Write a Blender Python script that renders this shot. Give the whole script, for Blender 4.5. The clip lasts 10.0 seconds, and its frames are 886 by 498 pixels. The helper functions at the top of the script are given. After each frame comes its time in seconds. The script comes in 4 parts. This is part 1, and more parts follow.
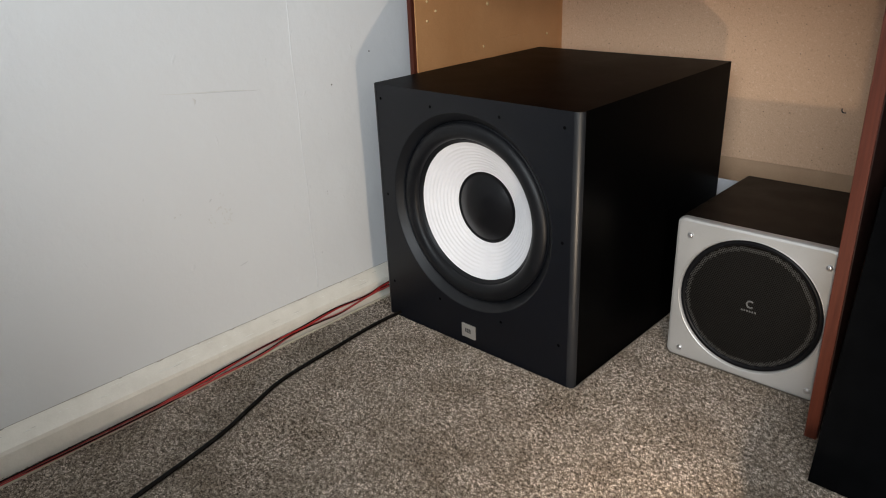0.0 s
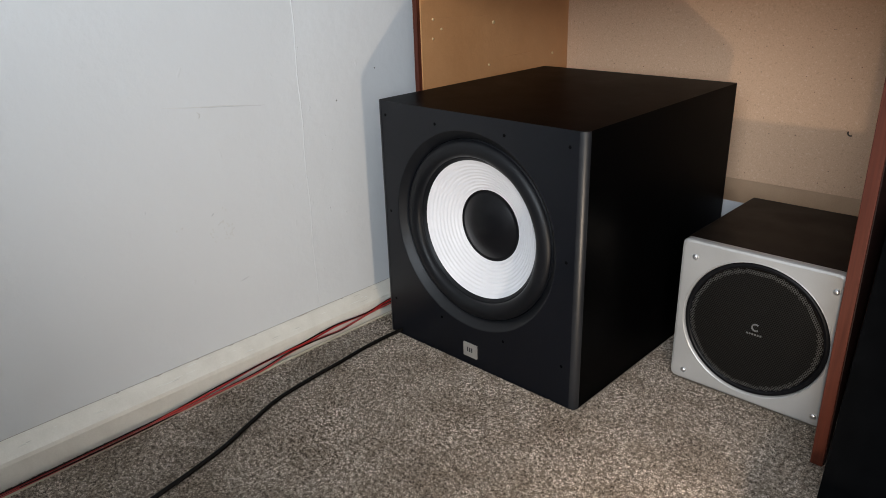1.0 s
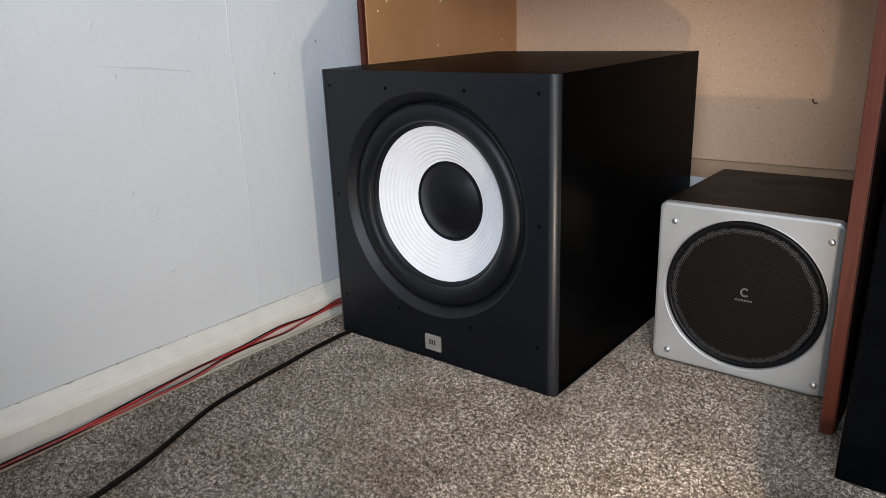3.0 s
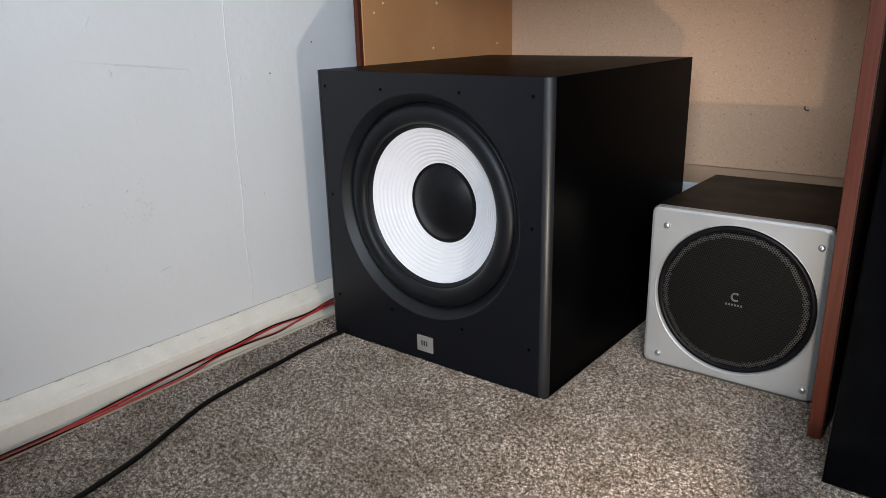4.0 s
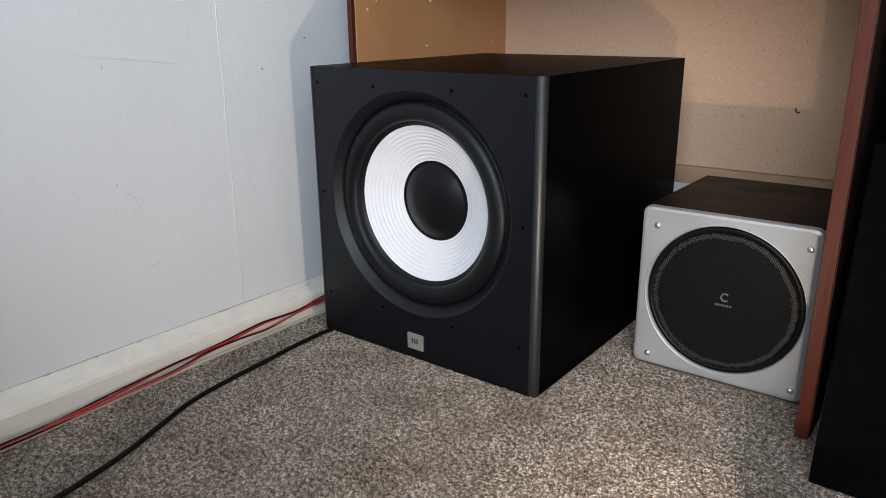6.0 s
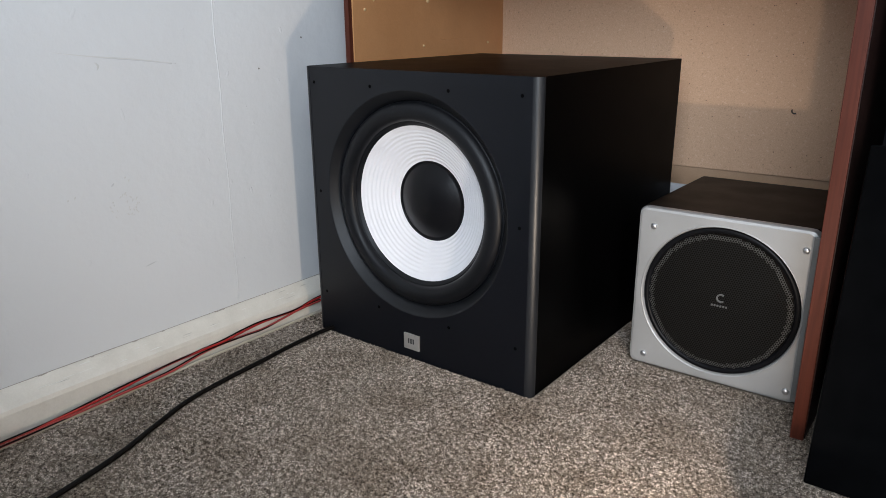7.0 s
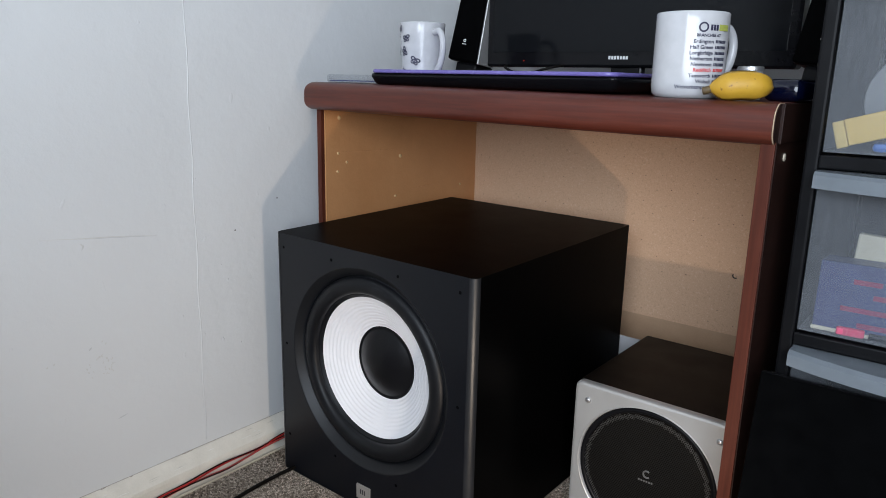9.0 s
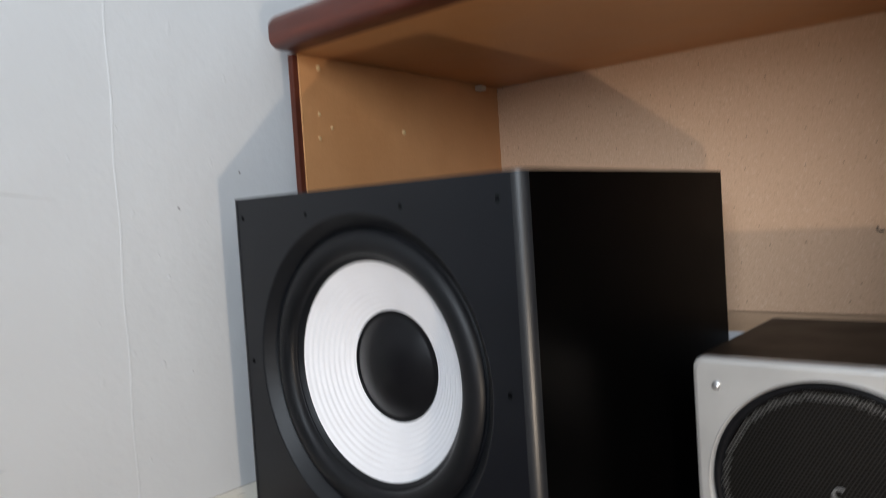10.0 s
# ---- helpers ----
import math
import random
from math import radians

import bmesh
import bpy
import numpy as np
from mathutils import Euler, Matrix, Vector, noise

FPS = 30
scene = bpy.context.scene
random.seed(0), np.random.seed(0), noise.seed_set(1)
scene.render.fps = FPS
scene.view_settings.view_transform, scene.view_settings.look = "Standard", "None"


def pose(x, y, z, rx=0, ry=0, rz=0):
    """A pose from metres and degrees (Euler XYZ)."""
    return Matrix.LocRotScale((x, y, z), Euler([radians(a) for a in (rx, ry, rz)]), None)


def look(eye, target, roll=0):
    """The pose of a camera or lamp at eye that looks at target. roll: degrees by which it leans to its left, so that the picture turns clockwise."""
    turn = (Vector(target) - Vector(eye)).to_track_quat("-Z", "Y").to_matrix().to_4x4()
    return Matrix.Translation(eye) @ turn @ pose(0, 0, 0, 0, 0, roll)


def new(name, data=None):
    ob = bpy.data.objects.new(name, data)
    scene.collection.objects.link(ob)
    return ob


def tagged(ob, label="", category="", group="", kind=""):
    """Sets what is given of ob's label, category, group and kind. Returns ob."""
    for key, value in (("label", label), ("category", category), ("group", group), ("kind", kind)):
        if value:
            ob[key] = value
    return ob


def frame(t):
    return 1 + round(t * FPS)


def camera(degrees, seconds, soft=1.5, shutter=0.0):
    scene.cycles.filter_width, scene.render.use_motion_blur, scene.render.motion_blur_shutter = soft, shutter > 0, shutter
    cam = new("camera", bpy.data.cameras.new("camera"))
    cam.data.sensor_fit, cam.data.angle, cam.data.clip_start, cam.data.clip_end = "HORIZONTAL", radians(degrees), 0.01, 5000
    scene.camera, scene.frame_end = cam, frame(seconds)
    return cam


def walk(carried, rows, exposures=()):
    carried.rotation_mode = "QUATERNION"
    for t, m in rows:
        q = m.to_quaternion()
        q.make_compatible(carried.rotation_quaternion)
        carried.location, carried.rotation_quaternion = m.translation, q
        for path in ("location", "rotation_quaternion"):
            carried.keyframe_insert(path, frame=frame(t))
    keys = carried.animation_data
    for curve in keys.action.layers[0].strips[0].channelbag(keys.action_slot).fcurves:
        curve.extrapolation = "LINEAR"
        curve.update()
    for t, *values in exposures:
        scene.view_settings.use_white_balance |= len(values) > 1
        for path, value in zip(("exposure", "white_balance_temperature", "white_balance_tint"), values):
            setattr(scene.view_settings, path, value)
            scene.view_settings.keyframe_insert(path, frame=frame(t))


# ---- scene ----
cam = camera(64.0, 10.0, soft=0.8, shutter=0.4)
PATH = [
    (0, (1.072, -0.859, 0.679), (-0.209, 0.467, -0.095), -2.5),
    (0.5, (1.067, -0.858, 0.678), (-0.245, 0.46, -0.058), -1.7),
    (1, (1.064, -0.854, 0.678), (-0.231, 0.483, -0.053), -1.7),
    (1.5, (1.002, -0.827, 0.652), (-0.268, 0.521, -0.103), -1.7),
    (1.8, (0.967, -0.813, 0.58), (-0.269, 0.548, -0.209), -3.3),
    (2, (0.964, -0.806, 0.558), (-0.25, 0.564, -0.248), -5.6),
    (2.2, (0.954, -0.812, 0.527), (-0.23, 0.592, -0.266), -4.1),
    (2.5, (0.966, -0.816, 0.521), (-0.242, 0.638, -0.132), -2.7),
    (3, (0.988, -0.819, 0.523), (-0.21, 0.667, -0.075), -2.2),
    (4.5, (0.991, -0.822, 0.52), (-0.189, 0.682, -0.068), -0.9),
    (5, (0.99, -0.82, 0.521), (-0.185, 0.686, -0.071), -0.6),
    (5.5, (0.991, -0.821, 0.52), (-0.179, 0.688, -0.073), -0.6),
    (7, (0.992, -0.82, 0.521), (-0.167, 0.697, -0.074), -0.4),
    (7.5, (0.989, -0.817, 0.522), (-0.169, 0.703, -0.067), -0.2),
    (8, (0.998, -0.803, 0.563), (-0.16, 0.721, -0.019), 0.1),
    (8.2, (1.005, -0.802, 0.574), (-0.148, 0.734, 0.018), 0.6),
    (8.5, (1.029, -0.789, 0.626), (-0.139, 0.749, 0.106), 1.3),
    (8.7, (1.052, -0.796, 0.692), (-0.125, 0.746, 0.203), 1.6),
    (9, (1.09, -0.792, 0.736), (-0.115, 0.735, 0.271), 1.3),
    (9.3, (1.07, -0.744, 0.689), (-0.157, 0.773, 0.251), 1.4),
    (9.5, (1.025, -0.687, 0.634), (-0.222, 0.829, 0.251), 1.1),
    (9.8, (0.931, -0.588, 0.528), (-0.36, 0.931, 0.358), -2.3),
    (10, (0.876, -0.527, 0.416), (-0.414, 0.999, 0.343), -3.7),
]
walk(cam, [(t, look(eye, target, roll)) for t, eye, target, roll in PATH],
     [(0, -0.36, 7300, 11), (1, -0.36, 7000, 11), (2.5, -0.26, 6750, 11), (5, -0.28, 6700, 11), (7.5, -0.33, 6700, 11), (9, -0.42, 6700, 11), (9.5, -0.42, 6850, 11), (10, -0.30, 6850, 11)])

# ---- world, window light, lamp ----
world = bpy.data.worlds.new("world")
scene.world = world
world.use_nodes = True
wn = world.node_tree
sky = wn.nodes.new("ShaderNodeTexSky")
sky.sky_type, sky.sun_disc = "NISHITA", False
sky.sun_elevation, sky.sun_rotation = radians(38), radians(60)
wn.nodes["Background"].inputs["Strength"].default_value = 0.10
wn.links.new(sky.outputs[0], wn.nodes["Background"].inputs[0])

WIN_Y, WIN_X0, WIN_X1, WIN_Z0, WIN_Z1 = -2.6, 0.85, 3.05, 0.50, 2.05


def area_light(name, m, sx, sy, power, colour):
    data = bpy.data.lights.new(name, "AREA")
    data.shape, data.size, data.size_y, data.energy, data.color = "RECTANGLE", sx, sy, power, colour
    ob = new(name, data)
    ob.matrix_world = m
    return ob


area_light("window_daylight", look(((WIN_X0 + WIN_X1) / 2, WIN_Y + 0.02, (WIN_Z0 + WIN_Z1) / 2), ((WIN_X0 + WIN_X1) / 2, 0, (WIN_Z0 + WIN_Z1) / 2)),
           WIN_X1 - WIN_X0, WIN_Z1 - WIN_Z0, 184, (0.745, 0.860, 1.0))
lamp = bpy.data.lights.new("low_lamp", "SPOT")
lamp.energy, lamp.color, lamp.shadow_soft_size, lamp.spot_size, lamp.spot_blend = 11.8, (1.0, 0.85, 0.70), 0.004, radians(130), 1.0
low_lamp = new("low_lamp", lamp)
low_lamp.matrix_world = look((0.963, -0.322, 0.124), (0.193, 0.118, 0.274))


# ---- materials ----
def nodes_of(name):
    m = bpy.data.materials.new(name)
    m.use_nodes = True
    return m, m.node_tree, m.node_tree.nodes["Principled BSDF"]


def link(nt, a, b):
    nt.links.new(a, b)


def coords(nt, scale=(1, 1, 1)):
    tc, mp = nt.nodes.new("ShaderNodeTexCoord"), nt.nodes.new("ShaderNodeMapping")
    mp.inputs["Scale"].default_value = scale
    link(nt, tc.outputs["Object"], mp.inputs["Vector"])
    return mp.outputs[0]


def noise_tex(nt, vec, scale, detail=4, rough=0.55):
    n = nt.nodes.new("ShaderNodeTexNoise")
    n.inputs["Scale"].default_value, n.inputs["Detail"].default_value, n.inputs["Roughness"].default_value = scale, detail, rough
    link(nt, vec, n.inputs["Vector"])
    return n.outputs["Fac"]


def ramp(nt, fac, stops):
    r = nt.nodes.new("ShaderNodeValToRGB")
    while len(r.color_ramp.elements) < len(stops):
        r.color_ramp.elements.new(0.5)
    for e, (p, c) in zip(r.color_ramp.elements, stops):
        e.position, e.color = p, (*c, 1)
    link(nt, fac, r.inputs[0])
    return r.outputs[0]


def mix(nt, fac, a, b, mode="MIX"):
    n = nt.nodes.new("ShaderNodeMix")
    n.data_type, n.blend_type = "RGBA", mode
    for sock, v in ((n.inputs[0], fac), (n.inputs[6], a), (n.inputs[7], b)):
        if isinstance(v, bpy.types.NodeSocket):
            link(nt, v, sock)
        else:
            sock.default_value = v if isinstance(v, float) else (*v, 1)
    return n.outputs[2]


def bump(nt, bsdf, heights):
    """Adds bumps from pairs (socket, strength, distance)."""
    last = None
    for h, strength, dist in heights:
        b = nt.nodes.new("ShaderNodeBump")
        b.inputs["Strength"].default_value, b.inputs["Distance"].default_value = strength, dist
        link(nt, h, b.inputs["Height"])
        if last:
            link(nt, last, b.inputs["Normal"])
        last = b.outputs[0]
    link(nt, last, bsdf.inputs["Normal"])


def surface(name, dark, light, scale, rough=0.5, metal=0.0, bumps=0.1, fine=400.0, dist=0.0005, rough_var=0.12, spec=0.5, coarse_bump=0.0):
    """A two-scale mottled surface: broad tone changes and a fine grain that also lifts the normal."""
    m, nt, b = nodes_of(name)
    v = coords(nt)
    broad, grain = noise_tex(nt, v, scale), noise_tex(nt, v, fine, 3, 0.6)
    both = mix(nt, 0.35, ramp(nt, broad, [(0.3, dark), (0.7, light)]), ramp(nt, grain, [(0.3, dark), (0.7, light)]))
    link(nt, both, b.inputs["Base Color"])
    r = nt.nodes.new("ShaderNodeMapRange")
    r.inputs["To Min"].default_value, r.inputs["To Max"].default_value = max(0.02, rough - rough_var), min(1, rough + rough_var)
    link(nt, broad, r.inputs["Value"])
    link(nt, r.outputs[0], b.inputs["Roughness"])
    b.inputs["Metallic"].default_value = metal
    b.inputs["Specular IOR Level"].default_value = spec
    hs = [(grain, bumps, dist)]
    if coarse_bump:
        hs.append((broad, coarse_bump, 0.004))
    bump(nt, b, hs)
    return m


def wall_paint():
    m, nt, b = nodes_of("wall_paint")
    v = coords(nt)
    broad, mid, fine = noise_tex(nt, v, 2.2, 3), noise_tex(nt, v, 22, 5, 0.6), noise_tex(nt, v, 260, 3)
    c = mix(nt, broad, (0.60, 0.607, 0.611), (0.67, 0.677, 0.681))
    dirt = ramp(nt, noise_tex(nt, v, 9, 6, 0.7), [(0.62, (0, 0, 0)), (0.85, (1, 1, 1))])
    c = mix(nt, mix(nt, 0.22, (0, 0, 0), dirt), c, (0.55, 0.51, 0.44))
    link(nt, c, b.inputs["Base Color"])
    b.inputs["Roughness"].default_value = 0.55
    vor = nt.nodes.new("ShaderNodeTexVoronoi")
    vor.inputs["Scale"].default_value = 14
    link(nt, v, vor.inputs["Vector"])
    pimples = ramp(nt, vor.outputs["Distance"], [(0.0, (1, 1, 1)), (0.06, (0, 0, 0))])
    bump(nt, b, [(broad, 0.55, 0.016), (mid, 0.50, 0.003), (fine, 0.05, 0.0004), (pimples, 0.10, 0.001)])
    return m


def wood(name, dark, light, along=0, rough=0.32, spec=0.5):
    """Veneer with grain that runs along one axis (0 x, 1 y, 2 z)."""
    m, nt, b = nodes_of(name)
    s = [55, 55, 55]
    s[along] = 2.6
    v, w = coords(nt, s), coords(nt)
    g, fine = noise_tex(nt, v, 1.0, 5, 0.62), noise_tex(nt, v, 5.0, 3, 0.6)
    c = ramp(nt, g, [(0.28, dark), (0.55, [(p + q) / 2 for p, q in zip(dark, light)]), (0.75, light)])
    c = mix(nt, 0.35, c, ramp(nt, fine, [(0.3, dark), (0.7, light)]))
    link(nt, c, b.inputs["Base Color"])
    r = nt.nodes.new("ShaderNodeMapRange")
    r.inputs["To Min"].default_value, r.inputs["To Max"].default_value = rough - 0.08, rough + 0.14
    link(nt, noise_tex(nt, w, 18, 4), r.inputs["Value"])
    link(nt, r.outputs[0], b.inputs["Roughness"])
    b.inputs["Specular IOR Level"].default_value = spec
    bump(nt, b, [(fine, 0.12, 0.0004), (noise_tex(nt, w, 7, 3), 0.1, 0.003)])
    return m


def chipboard():
    m, nt, b = nodes_of("back_board")
    v = coords(nt)
    grain, flecks, broad = noise_tex(nt, v, 420, 3, 0.65), noise_tex(nt, v, 240, 2, 0.5), noise_tex(nt, v, 5, 4)
    c = ramp(nt, grain, [(0.30, (0.55, 0.340, 0.212)), (0.5, (0.62, 0.393, 0.250)), (0.70, (0.68, 0.442, 0.290))])
    c = mix(nt, mix(nt, 0.4, (0, 0, 0), ramp(nt, broad, [(0.35, (0, 0, 0)), (0.7, (1, 1, 1))])), c, (0.62, 0.390, 0.248))
    # pale chips and darker bark flecks
    c = mix(nt, mix(nt, 0.34, (0, 0, 0), ramp(nt, flecks, [(0.64, (0, 0, 0)), (0.69, (1, 1, 1))])), c, (0.80, 0.60, 0.44))
    c = mix(nt, mix(nt, 0.30, (0, 0, 0), ramp(nt, flecks, [(0.31, (1, 1, 1)), (0.36, (0, 0, 0))])), c, (0.30, 0.175, 0.10))
    sep, com = nt.nodes.new("ShaderNodeSeparateXYZ"), nt.nodes.new("ShaderNodeCombineXYZ")
    link(nt, v, sep.inputs[0])
    link(nt, sep.outputs["X"], com.inputs["X"])
    link(nt, sep.outputs["Z"], com.inputs["Y"])
    vor = nt.nodes.new("ShaderNodeTexVoronoi")
    vor.voronoi_dimensions = "2D"
    vor.inputs["Scale"].default_value = 34
    link(nt, com.outputs[0], vor.inputs["Vector"])
    spots = ramp(nt, vor.outputs["Distance"], [(0.0, (1, 1, 1)), (0.020, (1, 1, 1)), (0.045, (0, 0, 0))])
    keep = ramp(nt, vor.outputs["Color"], [(0.62, (0, 0, 0)), (0.72, (1, 1, 1))])
    c = mix(nt, mix(nt, 1.0, spots, keep, "MULTIPLY"), c, (0.13, 0.075, 0.042))
    link(nt, c, b.inputs["Base Color"])
    b.inputs["Roughness"].default_value = 0.7
    bump(nt, b, [(grain, 0.35, 0.0006), (broad, 0.2, 0.004)])
    return m


def carpet_mat():
    m, nt, b = nodes_of("carpet_yarn")
    g = nt.nodes.new("ShaderNodeNewGeometry")
    v = coords(nt)
    c = ramp(nt, g.outputs["Random Per Island"], [(0.0, (0.245, 0.197, 0.162)), (0.30, (0.47, 0.386, 0.322)), (0.60, (0.76, 0.642, 0.546)), (1.0, (0.95, 0.83, 0.72))])
    patch = ramp(nt, noise_tex(nt, v, 9, 4, 0.6), [(0.34, (0.66, 0.63, 0.59)), (0.60, (1, 1, 1))])
    c = mix(nt, 1.0, c, patch, "MULTIPLY")
    tracks = ramp(nt, noise_tex(nt, v, 26, 5, 0.7), [(0.38, (0.80, 0.78, 0.75)), (0.62, (1, 1, 1))])
    c = mix(nt, 1.0, c, tracks, "MULTIPLY")
    clumps = ramp(nt, noise_tex(nt, v, 165, 2, 0.55), [(0.43, (0.32, 0.305, 0.285)), (0.56, (1, 1, 1))])
    c = mix(nt, 1.0, c, clumps, "MULTIPLY")
    link(nt, c, b.inputs["Base Color"])
    b.inputs["Roughness"].default_value, b.inputs["Specular IOR Level"].default_value = 0.85, 0.2
    return m


def plain(name, colour, rough=0.5, metal=0.0, emit=0.0, spec=0.5):
    m, nt, b = nodes_of(name)
    v = coords(nt)
    n = noise_tex(nt, v, 60, 4)
    c = mix(nt, n, [x * 0.88 for x in colour], [min(1, x * 1.1) for x in colour])
    link(nt, c, b.inputs["Base Color"])
    r = nt.nodes.new("ShaderNodeMapRange")
    r.inputs["To Min"].default_value, r.inputs["To Max"].default_value = max(0.02, rough - 0.06), min(1, rough + 0.08)
    link(nt, n, r.inputs["Value"])
    link(nt, r.outputs[0], b.inputs["Roughness"])
    b.inputs["Metallic"].default_value = metal
    b.inputs["Specular IOR Level"].default_value = spec
    if emit:
        b.inputs["Emission Color"].default_value, b.inputs["Emission Strength"].default_value = (*colour, 1), emit
    return m


M_WALL = wall_paint()
# unseen walls, kept dull to cut reflections and bounced fill
M_FARWALL = surface("unseen_wall_dull", (0.26, 0.25, 0.23), (0.32, 0.31, 0.29), 3, 0.6, bumps=0.1, fine=200)
M_SKIRT = surface("skirting_gloss", (0.60, 0.560, 0.490), (0.71, 0.670, 0.595), 30, 0.38, bumps=0.1, coarse_bump=0.2)
M_CARPET = carpet_mat()
M_CARPET_BASE = surface("carpet_backing", (0.15, 0.117, 0.090), (0.42, 0.340, 0.268), 420, 0.95, bumps=0.6, fine=600, dist=0.003)
M_VINYL = surface("black_vinyl", (0.0006, 0.0006, 0.0007), (0.0012, 0.0011, 0.0011), 12, 0.40, bumps=0.10, fine=1500, dist=0.0002, rough_var=0.06, spec=0.025)
M_BAFFLE = surface("baffle_black", (0.0020, 0.0027, 0.0046), (0.0028, 0.0037, 0.0062), 10, 0.36, bumps=0.06, fine=1400, dist=0.0002, rough_var=0.04, spec=0.34)
M_RUBBER = surface("surround_rubber", (0.004, 0.0044, 0.0055), (0.007, 0.0075, 0.009), 25, 0.42, bumps=0.08, fine=900, spec=0.22)
M_CONE = surface("white_cone", (0.69, 0.675, 0.685), (0.75, 0.735, 0.745), 20, 0.55, bumps=0.03, fine=600)
M_CAP = surface("dust_cap", (0.004, 0.004, 0.005), (0.007, 0.007, 0.008), 30, 0.34, bumps=0.04, fine=900, rough_var=0.04, spec=0.15)
M_SILVER = surface("silver_paint", (0.37, 0.365, 0.355), (0.43, 0.425, 0.415), 14, 0.37, metal=0.4, bumps=0.05, fine=1200, dist=0.0002)
M_CHROME = plain("screw_silver", (0.60, 0.60, 0.61), 0.30, 0.85)
M_BADGE = plain("badge_metal", (0.55, 0.53, 0.50), 0.35, 0.7)
M_DARK = plain("dark_void", (0.002, 0.002, 0.002), 0.9, spec=0.0)
M_MESHMETAL = plain("grille_steel", (0.018, 0.0172, 0.016), 0.36, 0.4, spec=0.25)
M_BOXBROWN = surface("black_brown_vinyl", (0.004, 0.0030, 0.0024), (0.007, 0.0052, 0.0042), 15, 0.45, bumps=0.15, fine=1200, dist=0.0002, spec=0.10)
M_MAHOG_X = wood("mahogany_along_x", (0.040, 0.008, 0.005), (0.140, 0.031, 0.017), 0, 0.36, 0.38)
M_MAHOG_Z = wood("mahogany_along_z", (0.040, 0.009, 0.005), (0.120, 0.032, 0.018), 2, 0.46, 0.16)
M_MAHOG_DARK = wood("mahogany_dark_tone", (0.010, 0.004, 0.003), (0.026, 0.010, 0.007), 1, 0.45, 0.2)
M_HARD = surface("tan_hardboard", (0.47, 0.215, 0.084), (0.57, 0.280, 0.120), 9, 0.42, bumps=0.08, fine=300, coarse_bump=0.8)
M_CHIP = chipboard()
M_RAW = surface("raw_chipboard", (0.30, 0.20, 0.12), (0.60, 0.47, 0.33), 160, 0.85, bumps=0.5, fine=380, dist=0.002)
M_RED = plain("red_wire", (0.34, 0.016, 0.015), 0.35)
M_BLACKWIRE = plain("black_wire", (0.0045, 0.0036, 0.003), 0.5, spec=0.12)
M_WHITEWIRE = plain("white_cable", (0.46, 0.41, 0.33), 0.45)
M_BLACKPLASTIC = surface("black_plastic", (0.004, 0.004, 0.0045), (0.007, 0.007, 0.008), 20, 0.36, bumps=0.05, fine=700, spec=0.1)
M_GRILLE = surface("grille_cloth", (0.0015, 0.0015, 0.0016), (0.003, 0.003, 0.0032), 40, 0.9, bumps=0.5, fine=1600, dist=0.0006, spec=0.0)
M_CERAMIC = plain("white_glaze", (0.48, 0.48, 0.495), 0.14)
M_SCREEN = plain("tv_screen", (0.005, 0.0055, 0.0065), 0.09, spec=0.14)
M_GLOSSBLACK = plain("gloss_black", (0.004, 0.004, 0.005), 0.14, spec=0.16)
M_PURPLE = plain("purple_lid", (0.15, 0.12, 0.36), 0.25)
M_NAVY = plain("navy_plastic", (0.001, 0.002, 0.011), 0.12)
def banana_skin():
    m, nt, b = nodes_of("banana_skin")
    v = coords(nt)
    c = mix(nt, noise_tex(nt, v, 45, 3), (0.40, 0.205, 0.016), (0.56, 0.33, 0.030))
    for scale, lo, col in ((120, 0.66, (0.16, 0.07, 0.015)), (380, 0.68, (0.22, 0.11, 0.02))):
        c = mix(nt, ramp(nt, noise_tex(nt, v, scale, 3), [(lo, (0, 0, 0)), (lo + 0.06, (1, 1, 1))]), c, col)
    link(nt, c, b.inputs["Base Color"])
    b.inputs["Roughness"].default_value = 0.5
    bump(nt, b, [(noise_tex(nt, v, 300, 3), 0.08, 0.0005)])
    return m


M_BANANA = banana_skin()
M_STALK = surface("banana_stalk", (0.05, 0.03, 0.015), (0.14, 0.09, 0.03), 120, 0.6)
M_INK = plain("dark_ink", (0.02, 0.02, 0.05), 0.5)
M_REDINK = plain("red_ink", (0.6, 0.03, 0.03), 0.5)
M_OLIVE = plain("olive_ink", (0.35, 0.38, 0.08), 0.5)
M_WHITEINK = plain("pale_print", (0.7, 0.7, 0.7), 0.4)
M_DIMINK = plain("dim_print", (0.12, 0.117, 0.112), 0.4)


# ---- mesh helpers ----
def part(name, bm, material, parent=None, label="", smooth=False):
    """Links a bmesh as one mesh object, under parent where one is given."""
    me = bpy.data.meshes.new(name)
    bm.normal_update()
    bm.to_mesh(me)
    bm.free()
    for m in (material if isinstance(material, (list, tuple)) else [material]):
        me.materials.append(m)
    if smooth:
        me.polygons.foreach_set("use_smooth", [True] * len(me.polygons))
    ob = new(name, me)
    if parent:
        ob.parent = parent
    if label:
        ob["label"] = label
    return ob


def thing(name, label, category, m=None, group="", kind=""):
    ob = tagged(new(name), label, category, group, kind)
    if m is not None:
        ob.matrix_world = m
    return ob


